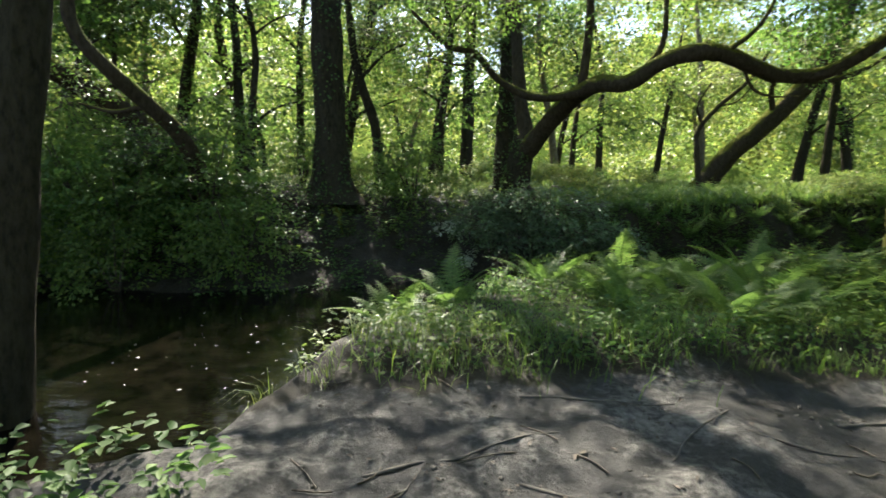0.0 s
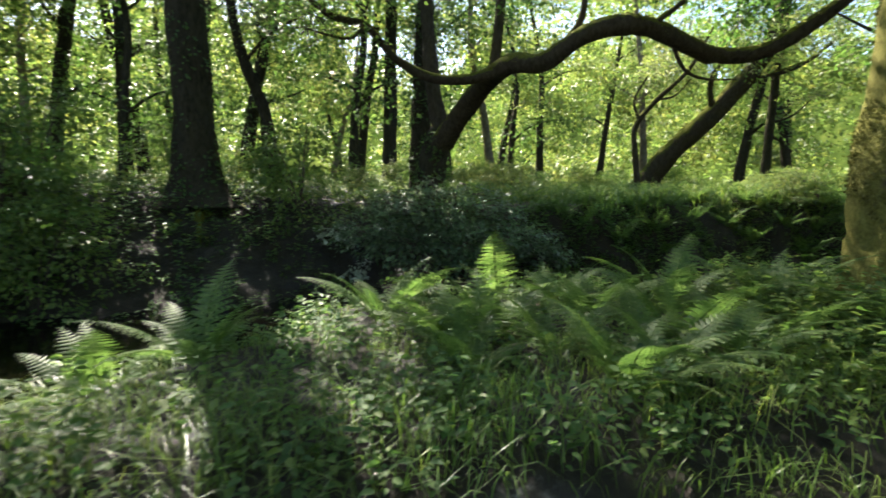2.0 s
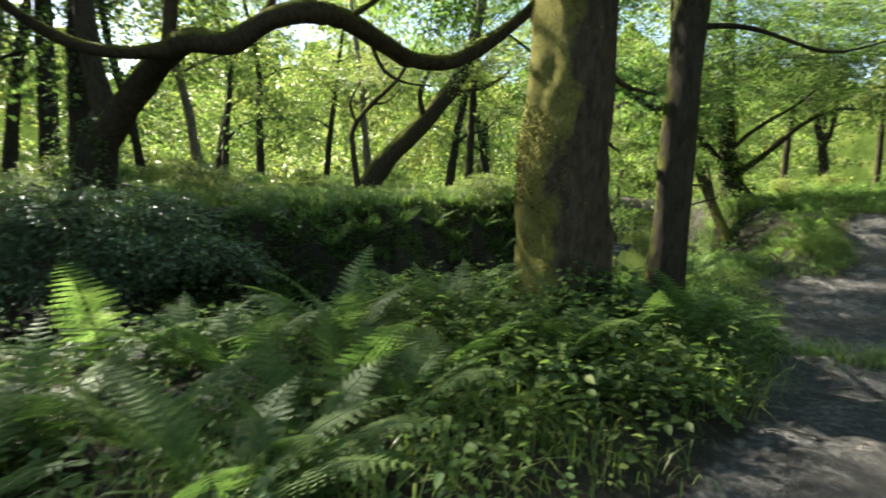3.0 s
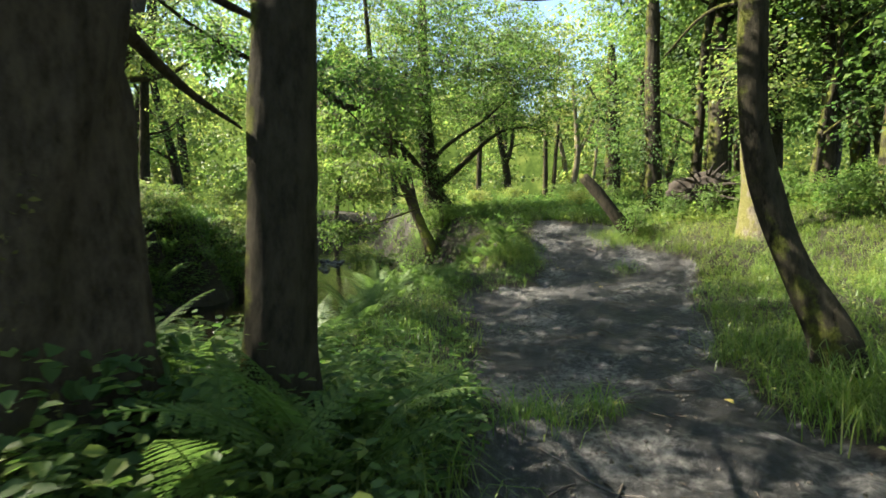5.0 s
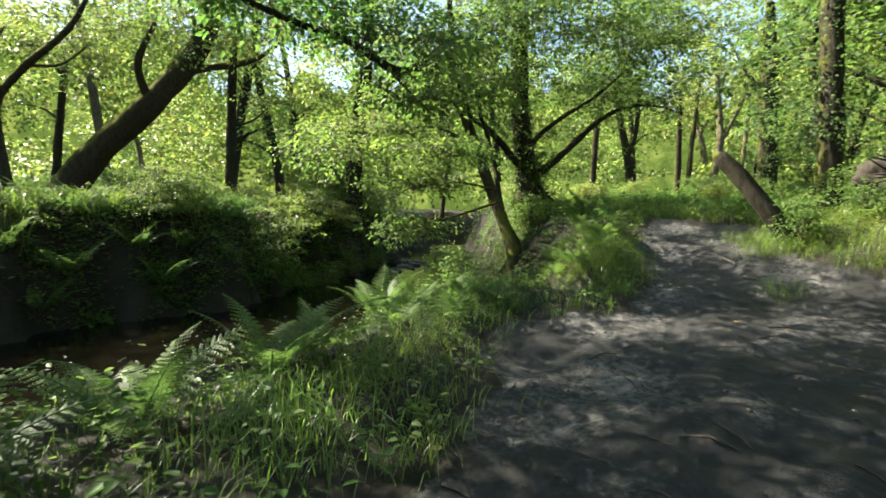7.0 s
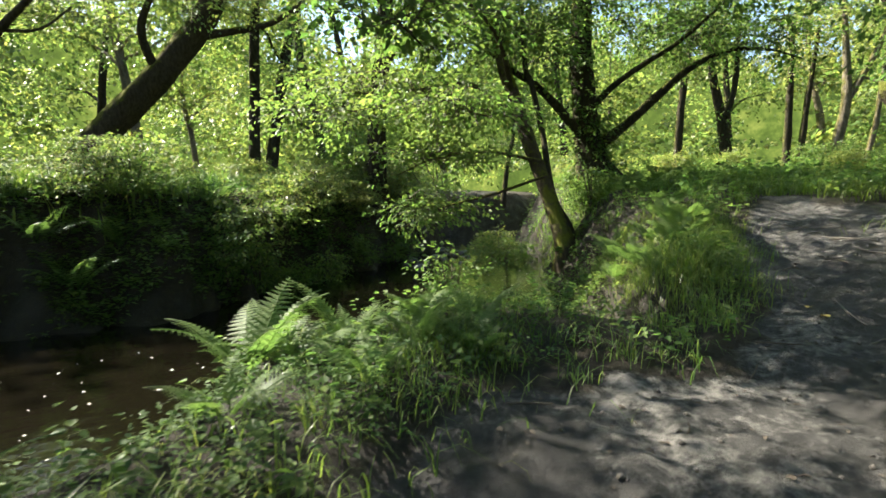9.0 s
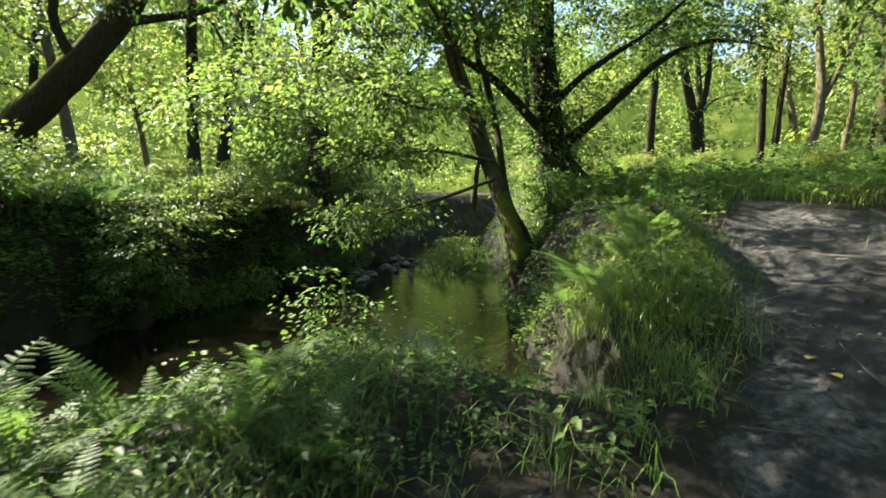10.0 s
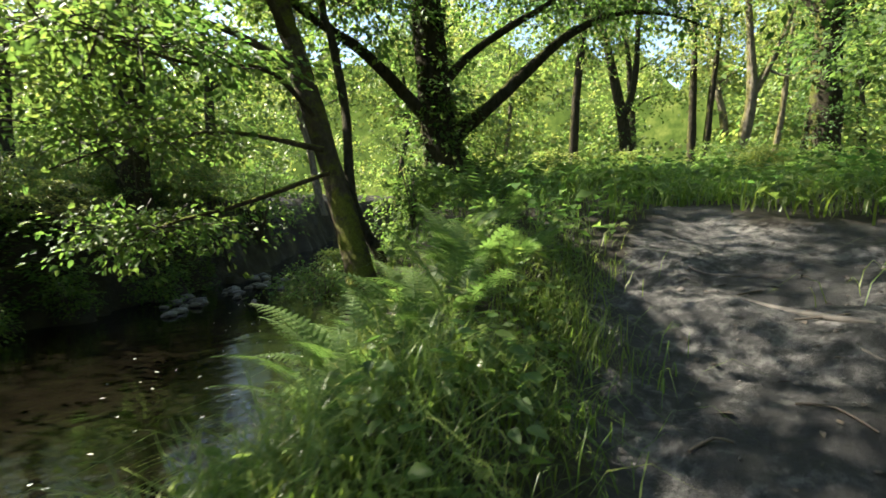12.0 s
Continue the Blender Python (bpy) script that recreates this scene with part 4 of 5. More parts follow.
hero("far_tree", "dark crooked tree where the clearing ends", [(33.6, 18.63, 1.2, 0.2), (33.61, 18.62, 3.8, 0.17), (33.68, 18.5, 6.1, 0.15), (33.82, 18.25, 8.5, 0.1)], BARK, [], [(33.8, 18.2, 7.4, 1.5, 1.5, 1.8, 60)], LEAF_SUN, sides=8, leaf=0.15, per=18)
hero("far_tree", "ivy-hung leaning tree with a forked stem", [(36.31, 17.79, 1.2, 0.3), (36.23, 17.94, 3.7, 0.24), (36.0, 18.4, 6.2, 0.18), (35.7, 18.9, 8.5, 0.1)], BARK, [[(36.18, 18.05, 4.2, 0.16), (36.36, 17.67, 5.7, 0.13), (36.4, 17.58, 8.9, 0.08)]], [(36.3, 18, 3.6, 0.6, 0.6, 1.6, 34), (36, 18.2, 8, 1.8, 1.8, 1.6, 60)], LEAF, sides=8, leaf=0.15, per=18)
hero("far_tree", "slim dark twin trunk in the sunlit wood", [(39.98, 16.73, 1.6, 0.2), (39.98, 16.75, 6.1, 0.15), (40, 16.8, 9, 0.08)], BARK, [[(40.0, 16.6, 1.9, 0.16), (40.14, 16.26, 2.8, 0.15), (40.21, 16.08, 5.5, 0.13), (40.3, 15.8, 9, 0.06)]], [(40, 16.5, 8, 1.8, 1.8, 1.6, 60)], LEAF_SUN, sides=8, leaf=0.16, per=18)
hero("far_tree", "sunlit forked tree leaning at the end of the clearing", [(38.5, 14.7, 1.5, 0.27), (38.57, 14.58, 2.1, 0.23), (38.65, 14.3, 3.8, 0.2), (38.69, 14.16, 5.2, 0.19), (38.64, 14.32, 7.4, 0.13), (38.6, 14.5, 9.5, 0.07)], BARK_PALE, [[(38.68, 14.18, 4.9, 0.15), (38.79, 13.75, 5.85, 0.13), (38.9, 13.29, 7.0, 0.1), (38.98, 12.94, 8.2, 0.06)], [(38.8, 13.7, 5.9, 0.05), (38.9, 13.0, 5.6, 0.035), (39, 12.3, 5.9, 0.015)]], [(38.8, 13.4, 8.6, 1.8, 1.8, 1.1, 50), (38.6, 14.9, 9, 1.4, 1.4, 1.1, 40)], LEAF_SUN, sides=10, leaf=0.15, per=18)
hero("far_tree", "thin pale trunk among yellow-green leaves", [(41.75, 14.3, 1.6, 0.15), (41.78, 14.16, 2.4, 0.13), (41.84, 13.88, 4.3, 0.12), (41.87, 13.75, 6.3, 0.1), (41.9, 13.6, 9, 0.05)], BARK_PALE, [], [(41.9, 13.7, 8.4, 1.6, 1.6, 1.6, 50)], LEAF_SUN, sides=8, leaf=0.16, per=18)
hero("ivy_clad_tree", "broad trunk thickly clad in ivy past the clearing", [(37.2, 11.55, 1.5, 0.5), (37.19, 11.65, 4.9, 0.42), (37.18, 11.68, 7.6, 0.36), (37.1, 11.8, 11, 0.2)], BARK, [[(37.1, 11.7, 6.8, 0.12), (36.9, 12.6, 8, 0.08), (36.7, 13.3, 9.5, 0.03)], [(37.1, 12.3, 1.5, 0.1), (37.13, 12.0, 4.4, 0.07), (37.15, 11.8, 6.0, 0.04)]], [(37.1, 11.6, 3.6, 0.6, 0.6, 1.7, 60), (37.1, 11.7, 6.6, 0.75, 0.75, 1.7, 70), (37, 11.9, 10, 2, 2, 1.5, 70)], LEAF_DARK, sides=10, leaf=0.13, per=20)
hero("meadow_tree", "straight dark trunk on the far meadow", [(18.1, 26.6, 1.2, 0.24), (18.12, 26.55, 3.4, 0.2), (18.2, 26.5, 6.4, 0.18), (18.35, 26.4, 9, 0.12)], BARK, [[(18.15, 26.5, 4.6, 0.06), (18.9, 26.2, 4.9, 0.045), (19.6, 26, 5.6, 0.02)]], [(18.4, 26, 8.2, 2.2, 2, 1.2, 80), (19.5, 25.6, 5.8, 1.2, 1.2, 0.4, 24)], LEAF_SUN, sides=10, leaf=0.14, per=20)

# ---- the wood behind: four kinds of tree, copied ----
def wood_tree(kind, mat, leaf_mat, tall, r0, seed):
    r2 = np.random.default_rng(seed)
    root = new("woodland_tree")
    tagged(root, kind, "tree", "trees of the wood")
    b = r2.uniform(-1.3, 1.3, 4)
    trunk = [(0, 0, -0.3, r0 * 1.15), (b[0] * 0.4, b[1] * 0.4, tall * 0.25, r0 * 0.9), (b[0], b[1], tall * 0.55, r0 * 0.7), (b[0] + b[2], b[1] + b[3], tall, r0 * 0.2)]
    tube("trunk", trunk, mat, root, 0.4, 9, 0.05, 0.3, seed)
    ends = auto_limbs(root, trunk, 7, tall * 0.28, 0.22, mat, seed)
    blobs = [(*e, 1.5, 1.5, 0.8, 15) for e in ends] + [(b[0], b[1], tall * 0.85, 2.2, 2.2, 2.2, 60)]
    crown(root, blobs, leaf_mat, 0.18, 13, 0.95, twigs=False)
    return root


KINDS = [wood_tree("dark slender tree in the sunlit wood", BARK, LEAF_SUN, 12, 0.2, 11), wood_tree("dark trunk with light green leaves in the wood", BARK, LEAF, 14, 0.27, 12),
         wood_tree("pale trunk with yellow-green leaves in the wood", BARK_PALE, LEAF_SUN, 11, 0.18, 13), wood_tree("thin dark tree hung with ivy in the wood", BARK, LEAF_DARK, 10, 0.15, 14)]
PLACES = [(34, 25, 0), (24, 33, 1), (30, 30, 2), (-7.5, 19, 3), (46.5, 17, 2), (21, 33.5, 1), (15.5, 34, 2), (9, 34, 0), (5.5, 29, 2), (14, 38, 0), (-1.5, 30, 0), (-5, 22.5, 1), (-9.5, 23, 1), (-12, 17.5, 3), (-13.5, 15, 1), (-15, 20, 1), (-3.5, 34, 2), (-9, 30, 0), (-16, 27, 2), (-19, 15, 3), (-17, 11, 3), (3.2, 26.5, 3), (6.8, 32, 3), (-0.8, 21.5, 3),
          # From (2, -9) on: unseen trees, added to shut out open sky light.
          (24.9, 5.45, 1), (27, 4.0, 1), (24.2, 3.0, 3), (28.2, 6.2, 3), (23.2, 0.5, 3), (26.2, 0.8, 1), (32.5, 8.6, 3), (31.5, 5.8, 1), (28.6, 1.4, 3), (35, 7, 3), (33.2, 0.5, 1), (39, 6.5, 3), (41.5, 9.5, 1), (25.9, 6.3, 3), (25.5, 2.5, 0), (29.5, 5.4, 3), (22.5, 1.5, 1), (31, 2, 1), (34, 5, 0), (20.5, -0.5, 0), (26, -2, 2), (37, 8.5, 2), (30, -4, 1), (17, -4, 1), (46, 22, 0), (50, 12, 1), (48, 5, 0), (42, 30, 2), (38, 34, 0), (29, 40, 1), (20, 44, 2), (8, 44, 1), (-4, 42, 0), (-14, 38, 1), (-24, 24, 1), (-22, 32, 0), (-13, 24, 1), (-11, 27.5, 1), (-6, 29, 3), (-17, 18, 1), (-13.5, 19.5, 3), (2, -9, 1), (-10, -2, 1), (-3.5, -2.5, 1), (1.5, -3.2, 0), (5.5, -2.8, 1), (9.5, -1.6, 1), (13, -1.2, 0), (16.5, -0.8, 1), (-6, -6, 2), (-1, -6.5, 1), (6, -6.5, 0), (10.5, -5.5, 1), (14, -5, 2), (21, -4, 1), (-9, 2.0, 0), (-7, -10, 1), (12, -10, 1), (19, -9, 0), (24, -7, 1)]
for i, (x, y, kd) in enumerate(PLACES):
    r2 = np.random.default_rng(100 + i)
    sc = r2.uniform(0.85, 1.25)
    m = pose(x, y, float(height(x, y)), r2.uniform(-3, 3), r2.uniform(-3, 3), r2.uniform(0, 360)) @ Matrix.Diagonal((sc, sc, sc, 1))
    if i < 4:
        KINDS[i].matrix_basis = pose(PLACES[i][0], PLACES[i][1], float(height(PLACES[i][0], PLACES[i][1])), 0, 0, 40 * i)
        continue
    copy_thing(KINDS[kd], m)

# far woods: leaf masses beyond the trees that can be told apart
r3 = np.random.default_rng(5)
nc, each = 640, 13
nf = nc * each
fa = np.radians(r3.uniform(-72, 115, nc))
fr = r3.uniform(34, 62, nc)
fc = np.stack([10 + fr * np.sin(fa), 8 + fr * np.cos(fa), r3.uniform(0, 1, nc) ** 1.15 * 19 + 1.2], 1)
fc = np.repeat(fc, each, 0) + r3.normal(0, 1, (nf, 3)) * np.repeat(r3.uniform(0.7, 1.5, (nc, 1)), each, 0) * [1.2, 1.2, 0.6]
pos, tip, up, ll = spray_leaves(fc, r3.normal(0, 1, (nf, 3)), 1.7, 24, 0.34)
v, f = leaf_arrays(pos, tip, up, ll, ll * 0.7)
tagged(new("far_woods", mesh_from("far_woods", v, f, LEAF_SUN)), "sunlit yellow-green leaves of the wood far beyond the stream", "woodland", kind="stuff")

# Backdrop wall that glows by itself in the colours of sunlit leaves.
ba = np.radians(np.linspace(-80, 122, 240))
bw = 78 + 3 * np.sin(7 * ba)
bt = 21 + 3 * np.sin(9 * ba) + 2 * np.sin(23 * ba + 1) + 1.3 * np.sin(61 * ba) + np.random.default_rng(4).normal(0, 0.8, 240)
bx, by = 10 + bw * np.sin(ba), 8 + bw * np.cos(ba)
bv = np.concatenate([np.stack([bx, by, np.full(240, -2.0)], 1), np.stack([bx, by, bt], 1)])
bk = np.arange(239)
tagged(new("backdrop", mesh_from("backdrop", bv, np.stack([bk, bk + 1, bk + 241, bk + 240], 1), backdrop_material())), "glowing backdrop painted as hazy sunlit leaves of the distant wood", "backdrop", kind="structure")


# ---- shrubs ----
def shrub(name, label, spread, tall, sprays, leaf_mat, leaf, per, seed, category="shrub", size=0.5, oval=False):
    r2 = np.random.default_rng(seed)
    root = new(name)
    tagged(root, label, category)
    for i in range(5):
        a = r2.uniform(0, 6.28)
        d = np.array([math.cos(a), math.sin(a)]) * spread * r2.uniform(0.3, 0.8)
        tube("stem", [(0, 0, -0.15, 0.025), (d[0] * 0.4, d[1] * 0.4, tall * 0.45, 0.018), (d[0], d[1], tall * r2.uniform(0.75, 0.95), 0.007)], TWIG, root, 0.2, 5, 0.03, seed=i)
    crown(root, [(0, 0, tall * 0.5, spread, spread, tall * 0.5, sprays), (spread * 0.4, 0, tall * 0.7, spread * 0.5, spread * 0.6, tall * 0.3, sprays // 3)], leaf_mat, leaf, per, size, twigs=False, oval=oval)
    return root


def scatter(ob, spots, seed, lo=0.8, hi=1.25, lift=0.0):
    """The first spot takes the thing itself, the others take copies."""
    r2 = np.random.default_rng(seed)
    for i, (x, y) in enumerate(spots):
        s = r2.uniform(lo, hi)
        m = pose(x, y, float(height(x, y)) + lift, r2.uniform(-6, 6), r2.uniform(-6, 6), r2.uniform(0, 360)) @ Matrix.Diagonal((s, s, s, 1))
        if i == 0:
            ob.matrix_basis = m
        else:
            copy_thing(ob, m)


bush_dark = shrub("bush", "dark green bush hanging over the stream bank", 1.2, 1.7, 120, LEAF, 0.085, 22, 21)
scatter(bush_dark, [(-1.2, 15.0), (-7.2, 11.2), (-8.6, 11.8), (-5.6, 11.6), (-9.8, 12.6), (-6.4, 13.8), (-11.2, 11.0), (-12.5, 13.5), (-8.2, 14.2), (-10.5, 15.5), (-5.0, 17.0), (-14, 12), (-4.6, 10.9), (-6.9, 10.3), (-9, 10.2), (19.8, 20.8), (23.2, 22.4)], 31)
# The pale leaf colour stands in for lit leaves on this bank.
bush_pale = shrub("bush", "broad bush on the far bank, leaves coloured pale for sky sheen", 1.5, 1.7, 200, SHEEN_LEAF, 0.1, 24, 22, oval=True)
scatter(bush_pale, [(-9.4, 11.0), (-8.1, 11.2)], 32, 0.7, 0.9)
bank_bush = new("bush")
bank_bush.location = (2.3, 14.5, float(height(2.3, 14.5)))
tagged(bank_bush, "broad dark glossy bush drooping from the far bank to the water", "bush")
bo = np.array(bank_bush.location)
for i, (ex, ey, ez) in enumerate([(0.4, 12.9, 0.5), (1.3, 12.6, 0.2), (2.2, 12.5, 0.6), (3.2, 12.7, 0.1), (4.3, 13.6, -0.1), (1.7, 13.5, 1.4), (2.8, 13.6, 1.4)]):
    e = np.array([ex, ey, ez]) - bo
    tube("stem", [(0.05 * i - 0.15, 0, -0.15, 0.035), (e[0] * 0.45, e[1] * 0.4, max(e[2], 0.2) * 0.6 + 0.55, 0.024), (*e, 0.008)], TWIG, bank_bush, 0.15, 6, 0.04, seed=i)
crown(bank_bush, local_blobs(bank_bush, [(2.1, 13.5, 1.0, 1.6, 0.9, 0.6, 210), (0.9, 13.2, 0.55, 0.9, 0.8, 0.5, 90), (3.3, 13.5, 0.4, 1.2, 0.8, 0.5, 120), (2.1, 12.8, 0.3, 1.3, 0.5, 0.45, 110), (4.3, 13.8, -0.05, 0.8, 0.6, 0.3, 50)]), GLOSSY_LEAF, 0.085, 24, 0.5, twigs=True, oval=True)
hazel = shrub("hazel_bush", "light green hazel with flat layered sprays over the water", 1.5, 1.9, 10, LEAF_SUN, 0.1, 20, 29, "bush", 0.5, True)
crown(hazel, [(0, 0, 1.75, 1.1, 1.1, 0.12, 26), (0.2, -0.3, 1.3, 1.6, 1.4, 0.14, 40), (-0.3, -0.4, 0.85, 1.7, 1.5, 0.14, 40), (0.1, -0.6, 0.4, 1.5, 1.4, 0.16, 34)], LEAF_SUN, 0.1, 26, 0.6, oval=True)
scatter(hazel, [(14.9, 16.9), (17.0, 18.6), (12.4, 16.6), (19.2, 20.2), (21.4, 21.6), (18.2, 19.1), (20.4, 20.7)], 41, 0.6, 0.75)
bush_light = shrub("bush", "light green leafy bush on the meadow edge", 1.3, 1.5, 120, LEAF_SUN, 0.11, 20, 23)
scatter(bush_light, [(16.0, 18.4), (13.2, 17.9), (17.8, 20.6), (16.5, 21.8), (4.6, 19.4), (19.5, 22.4), (4.4, 24.5), (3.4, 22.2), (21.5, 23.5), (24.8, 20.5), (26.5, 18.4), (28.5, 20), (16.8, 25), (10, 28), (-0.5, 19.5), (-4.0, 20.5), (0.8, 22.5), (-6.5, 21.5), (5.8, 26.5), (31, 17.5), (33.5, 16.5), (28.2, 15.9), (36, 14), (29.8, 11.6), (26.2, 16.6), (38, 10.5)], 33, 0.65, 0.98)
bush_wood = shrub("bush", "rough undergrowth of small leaves among the trunks", 1.4, 1.3, 100, LEAF, 0.1, 20, 24)
scatter(bush_wood, [(24.8, 4.6), (22.9, 4.0), (23.2, 6.4), (22.6, 4.7), (26.5, 6.0), (21.5, 2.6), (28, 3), (24, 1.2), (20.5, 1.8), (30, 7.6), (27.5, 8.2), (32.5, 7.5), (18, 0.5), (30.5, 4.6), (33, 3), (35.5, 11.5), (34, 13.2), (22.2, 17.6), (-8.5, 17.8), (-12, 20), (-3, 24), (2.4, 24.2), (-7, 26), (-14.5, 16.5), (-16, 13), (12.5, 31), (19.5, 28.5), (24.5, 27), (1.5, 28.5), (7.4, 28.6), (22.3, 14.6), (14.8, 29.5)], 34)
bank_sapling = shrub("sapling", "slender sapling with layered leaves at the water edge", 0.5, 1.6, 34, LEAF, 0.075, 18, 26, "sapling", 0.4, True)
scatter(bank_sapling, [(15.12, 10.9)], 36, 0.66, 0.66)
bush_small = shrub("sapling", "small sapling with layered leaves above the water", 0.55, 1.4, 55, LEAF, 0.07, 20, 25, "sapling", 0.4, True)
scatter(bush_small, [(14.2, 16.2), (1.6, 8.3), (21.4, 13.9), (12.9, 16.4), (15.5, 16.9), (14.9, 16.5), (16.6, 17.3), (17.9, 18.0), (22.6, 15.6), (19.4, 18.8), (16.1, 16.95), (19.6, 7.1), (20.1, 7.2), (21.6, 5.4), (21.5, 6.3), (21.3, 4.6)], 35, 0.75, 1.0, -0.1)


# ---- ferns ----
def frond_mesh(length, pairs, seed, fine=True):
    """One arching frond: a stalk and pairs of leaflets, each cut into smaller ones."""
    r2 = np.random.default_rng(seed)
    t = np.linspace(0.16, 0.99, pairs)
    def spot(u):
        return np.stack([length * (u - 0.08 * u**2), 0 * u, length * (0.72 * u - 0.5 * u**2)], -1)
    c, c2 = spot(t), spot(t + 0.01)
    d = unit(c2 - c)
    parts = []
    for sgn in (-1, 1):
        sidev = np.array([0, sgn, 0.0])
        pl = length * 0.27 * (0.55 + 0.45 * np.clip((t - 0.14) / 0.2, 0, 1)) * (1.02 - t) ** 0.8 * r2.uniform(0.88, 1.12, pairs)
        head = unit(sidev + d * 0.45 + np.array([0, 0, -0.1]))
        upn = np.cross(d, sidev) * sgn
        if not fine:
            v, f = leaf_arrays(c, head, upn, pl, np.maximum(pl * 0.17, 0.012), 0.05)
            parts.append((v, f))
            continue
        sub = 5
        s = (np.arange(sub) + 0.4) / sub
        b = c[:, None] + head[:, None] * (pl[:, None] * s)[..., None] - np.array([0, 0, 1]) * (pl[:, None] * 0.12 * s**2)[..., None]
        for sg in (-1, 1):
            h2 = unit(d * sg + head * 0.55)
            ln = (pl[:, None] * 0.17 * (1.1 - s)).reshape(-1) + 0.003
            v, f = leaf_arrays(b.reshape(-1, 3), np.repeat(h2, sub, 0), np.repeat(upn, sub, 0), ln, pl.repeat(sub) * 0.28 + 0.002, 0.05)
            parts.append((v, f))
    line = spot(np.linspace(0, 1, 9))
    sv, sf, _ = tube_arrays([(*p, 0.007 * (1 - i / 10)) for i, p in enumerate(line)], 0.1, 4, 0)
    parts.append((sv, sf))
    v, f = join_arrays(parts)
    return mesh_from("frond", v, f, FERN)


FRONDS = [frond_mesh(1.0, 17, 1), frond_mesh(0.85, 16, 2), frond_mesh(0.7, 14, 3)]
FRONDS_FAR = [frond_mesh(0.95, 18, 4, False), frond_mesh(0.75, 16, 5, False)]


def fern(x, y, fronds, seed, size=1.0, count=8, label="green bracken fern with arching fronds", lift=0.0):
    r2 = np.random.default_rng(seed)
    root = new("fern")
    root.location = (x, y, float(height(x, y)) - 0.03 + lift)
    tagged(root, label, "fern", "ferns beside the path")
    for i in range(count):
        ob = piece("frond", fronds[r2.integers(len(fronds))], root)
        s = size * r2.uniform(0.8, 1.2)
        ob.matrix_basis = pose(0, 0, 0, 0, 0, 360 * i / count + r2.uniform(-22, 22)) @ pose(0.02, 0, 0, r2.uniform(-18, 18), -r2.uniform(5, 38), 0) @ Matrix.Diagonal((s, s, s, 1))
    return root


for i, (x, y, s, c) in enumerate([(-0.6, 5.85, 0.78, 9), (0.05, 6.0, 0.82, 9), (3.2, 6.9, 0.85, 10), (4.1, 7.2, 0.85, 10), (5.0, 6.9, 0.8, 9), (4.6, 6.3, 0.75, 9), (5.7, 6.2, 1.0, 8), (3.7, 6.2, 0.8, 7), (6.9, 7.6, 0.9, 7), (2.5, 7.6, 0.9, 8), (6.6, 6.1, 0.95, 8), (7.3, 7.3, 0.9, 7),
                                    (12.75, 10.2, 0.8, 7), (13.0, 10.0, 0.6, 7), (13.5, 10.2, 0.55, 8), (13.9, 9.8, 0.5, 8), (13.1, 10.6, 0.6, 7), (17.9, 10.05, 0.5, 9), (18.45, 10.6, 0.6, 9), (10.6, 8.8, 0.9, 7), (9.6, 8.5, 0.9, 8), (18.7, 10.45, 0.55, 10), (20.7, 11.9, 0.45, 8), (19.2, 10.9, 0.5, 9), (19.6, 11.3, 0.45, 8), (18.3, 10.15, 0.55, 10), (20.3, 11.4, 0.45, 8), (17.5, 9.95, 0.36, 7), (8.6, 7.9, 0.9, 8), (7.1, 6.05, 0.9, 8), (7.7, 6.35, 0.9, 8), (2.2, 6.6, 0.85, 8), (1.3, 7.2, 0.9, 8), (5.3, 7.6, 0.8, 9), (1.9, 6.4, 0.75, 10), (2.7, 6.2, 0.7, 9), (2.0, 5.7, 0.75, 9), (2.95, 5.3, 0.8, 9), (3.3, 5.6, 0.75, 9), (4.0, 5.9, 0.75, 9), (3.0, 7.4, 0.8, 9), (14.1, 9.4, 0.45, 7), (14.2, 10.1, 0.5, 8), (14.6, 9.9, 0.45, 8), (14.4, 10.5, 0.5, 7), (13.7, 10.5, 0.55, 8), (13.2, 9.3, 0.45, 8), (12.4, 9.4, 0.45, 8), (18.0, 10.9, 0.55, 8), (18.6, 11.3, 0.6, 8), (17.7, 10.3, 0.6, 9), (17.9, 10.5, 0.62, 9), (17.5, 10.0, 0.45, 8), (19.0, 11.6, 0.6, 8), (11.2, 9.1, 0.7, 8), (19.1, 10.4, 0.5, 9)]):
    fern(x, y, FRONDS, 50 + i, s * 1.15, c + 1)
far_spots = [(-2, 17.0), (-1, 18.2), (0.3, 18.4), (-5, 18.5), (-6, 17.2), (-4.2, 16.6), (3.4, 17.6), (4.6, 16.8), (5.6, 17.2), (6.6, 17.0), (7.5, 17.6), (8.4, 17.4), (9.3, 17.9), (10.4, 17.6), (11.2, 17.9), (5.2, 18.4), (7.2, 19.2), (9.6, 20.6), (11.4, 20.2), (6.2, 15.6), (7.8, 15.9), (9.2, 16.4), (10.8, 16.5), (5.2, 15.0), (21.2, 12.4), (22.4, 12.8), (21.8, 13.4), (23.4, 13.6), (24.4, 12.9), (-7.8, 16.4), (13.0, 16.4), (14.2, 17.2), (4.4, 13.4), (5.4, 14.3), (6.5, 14.6), (7.6, 15.0), (8.6, 15.3), (9.7, 15.5), (10.6, 15.7), (11.6, 15.9), (12.6, 16.0), (14.6, 17.2), (15.9, 18.0), (3.2, 12.9), (12.0, 15.6), (10.1, 15.2)]
for i, (x, y) in enumerate(far_spots):
    fern(x, y, FRONDS_FAR, 150 + i, 1.0, 8, "fern on the shaded stream bank")


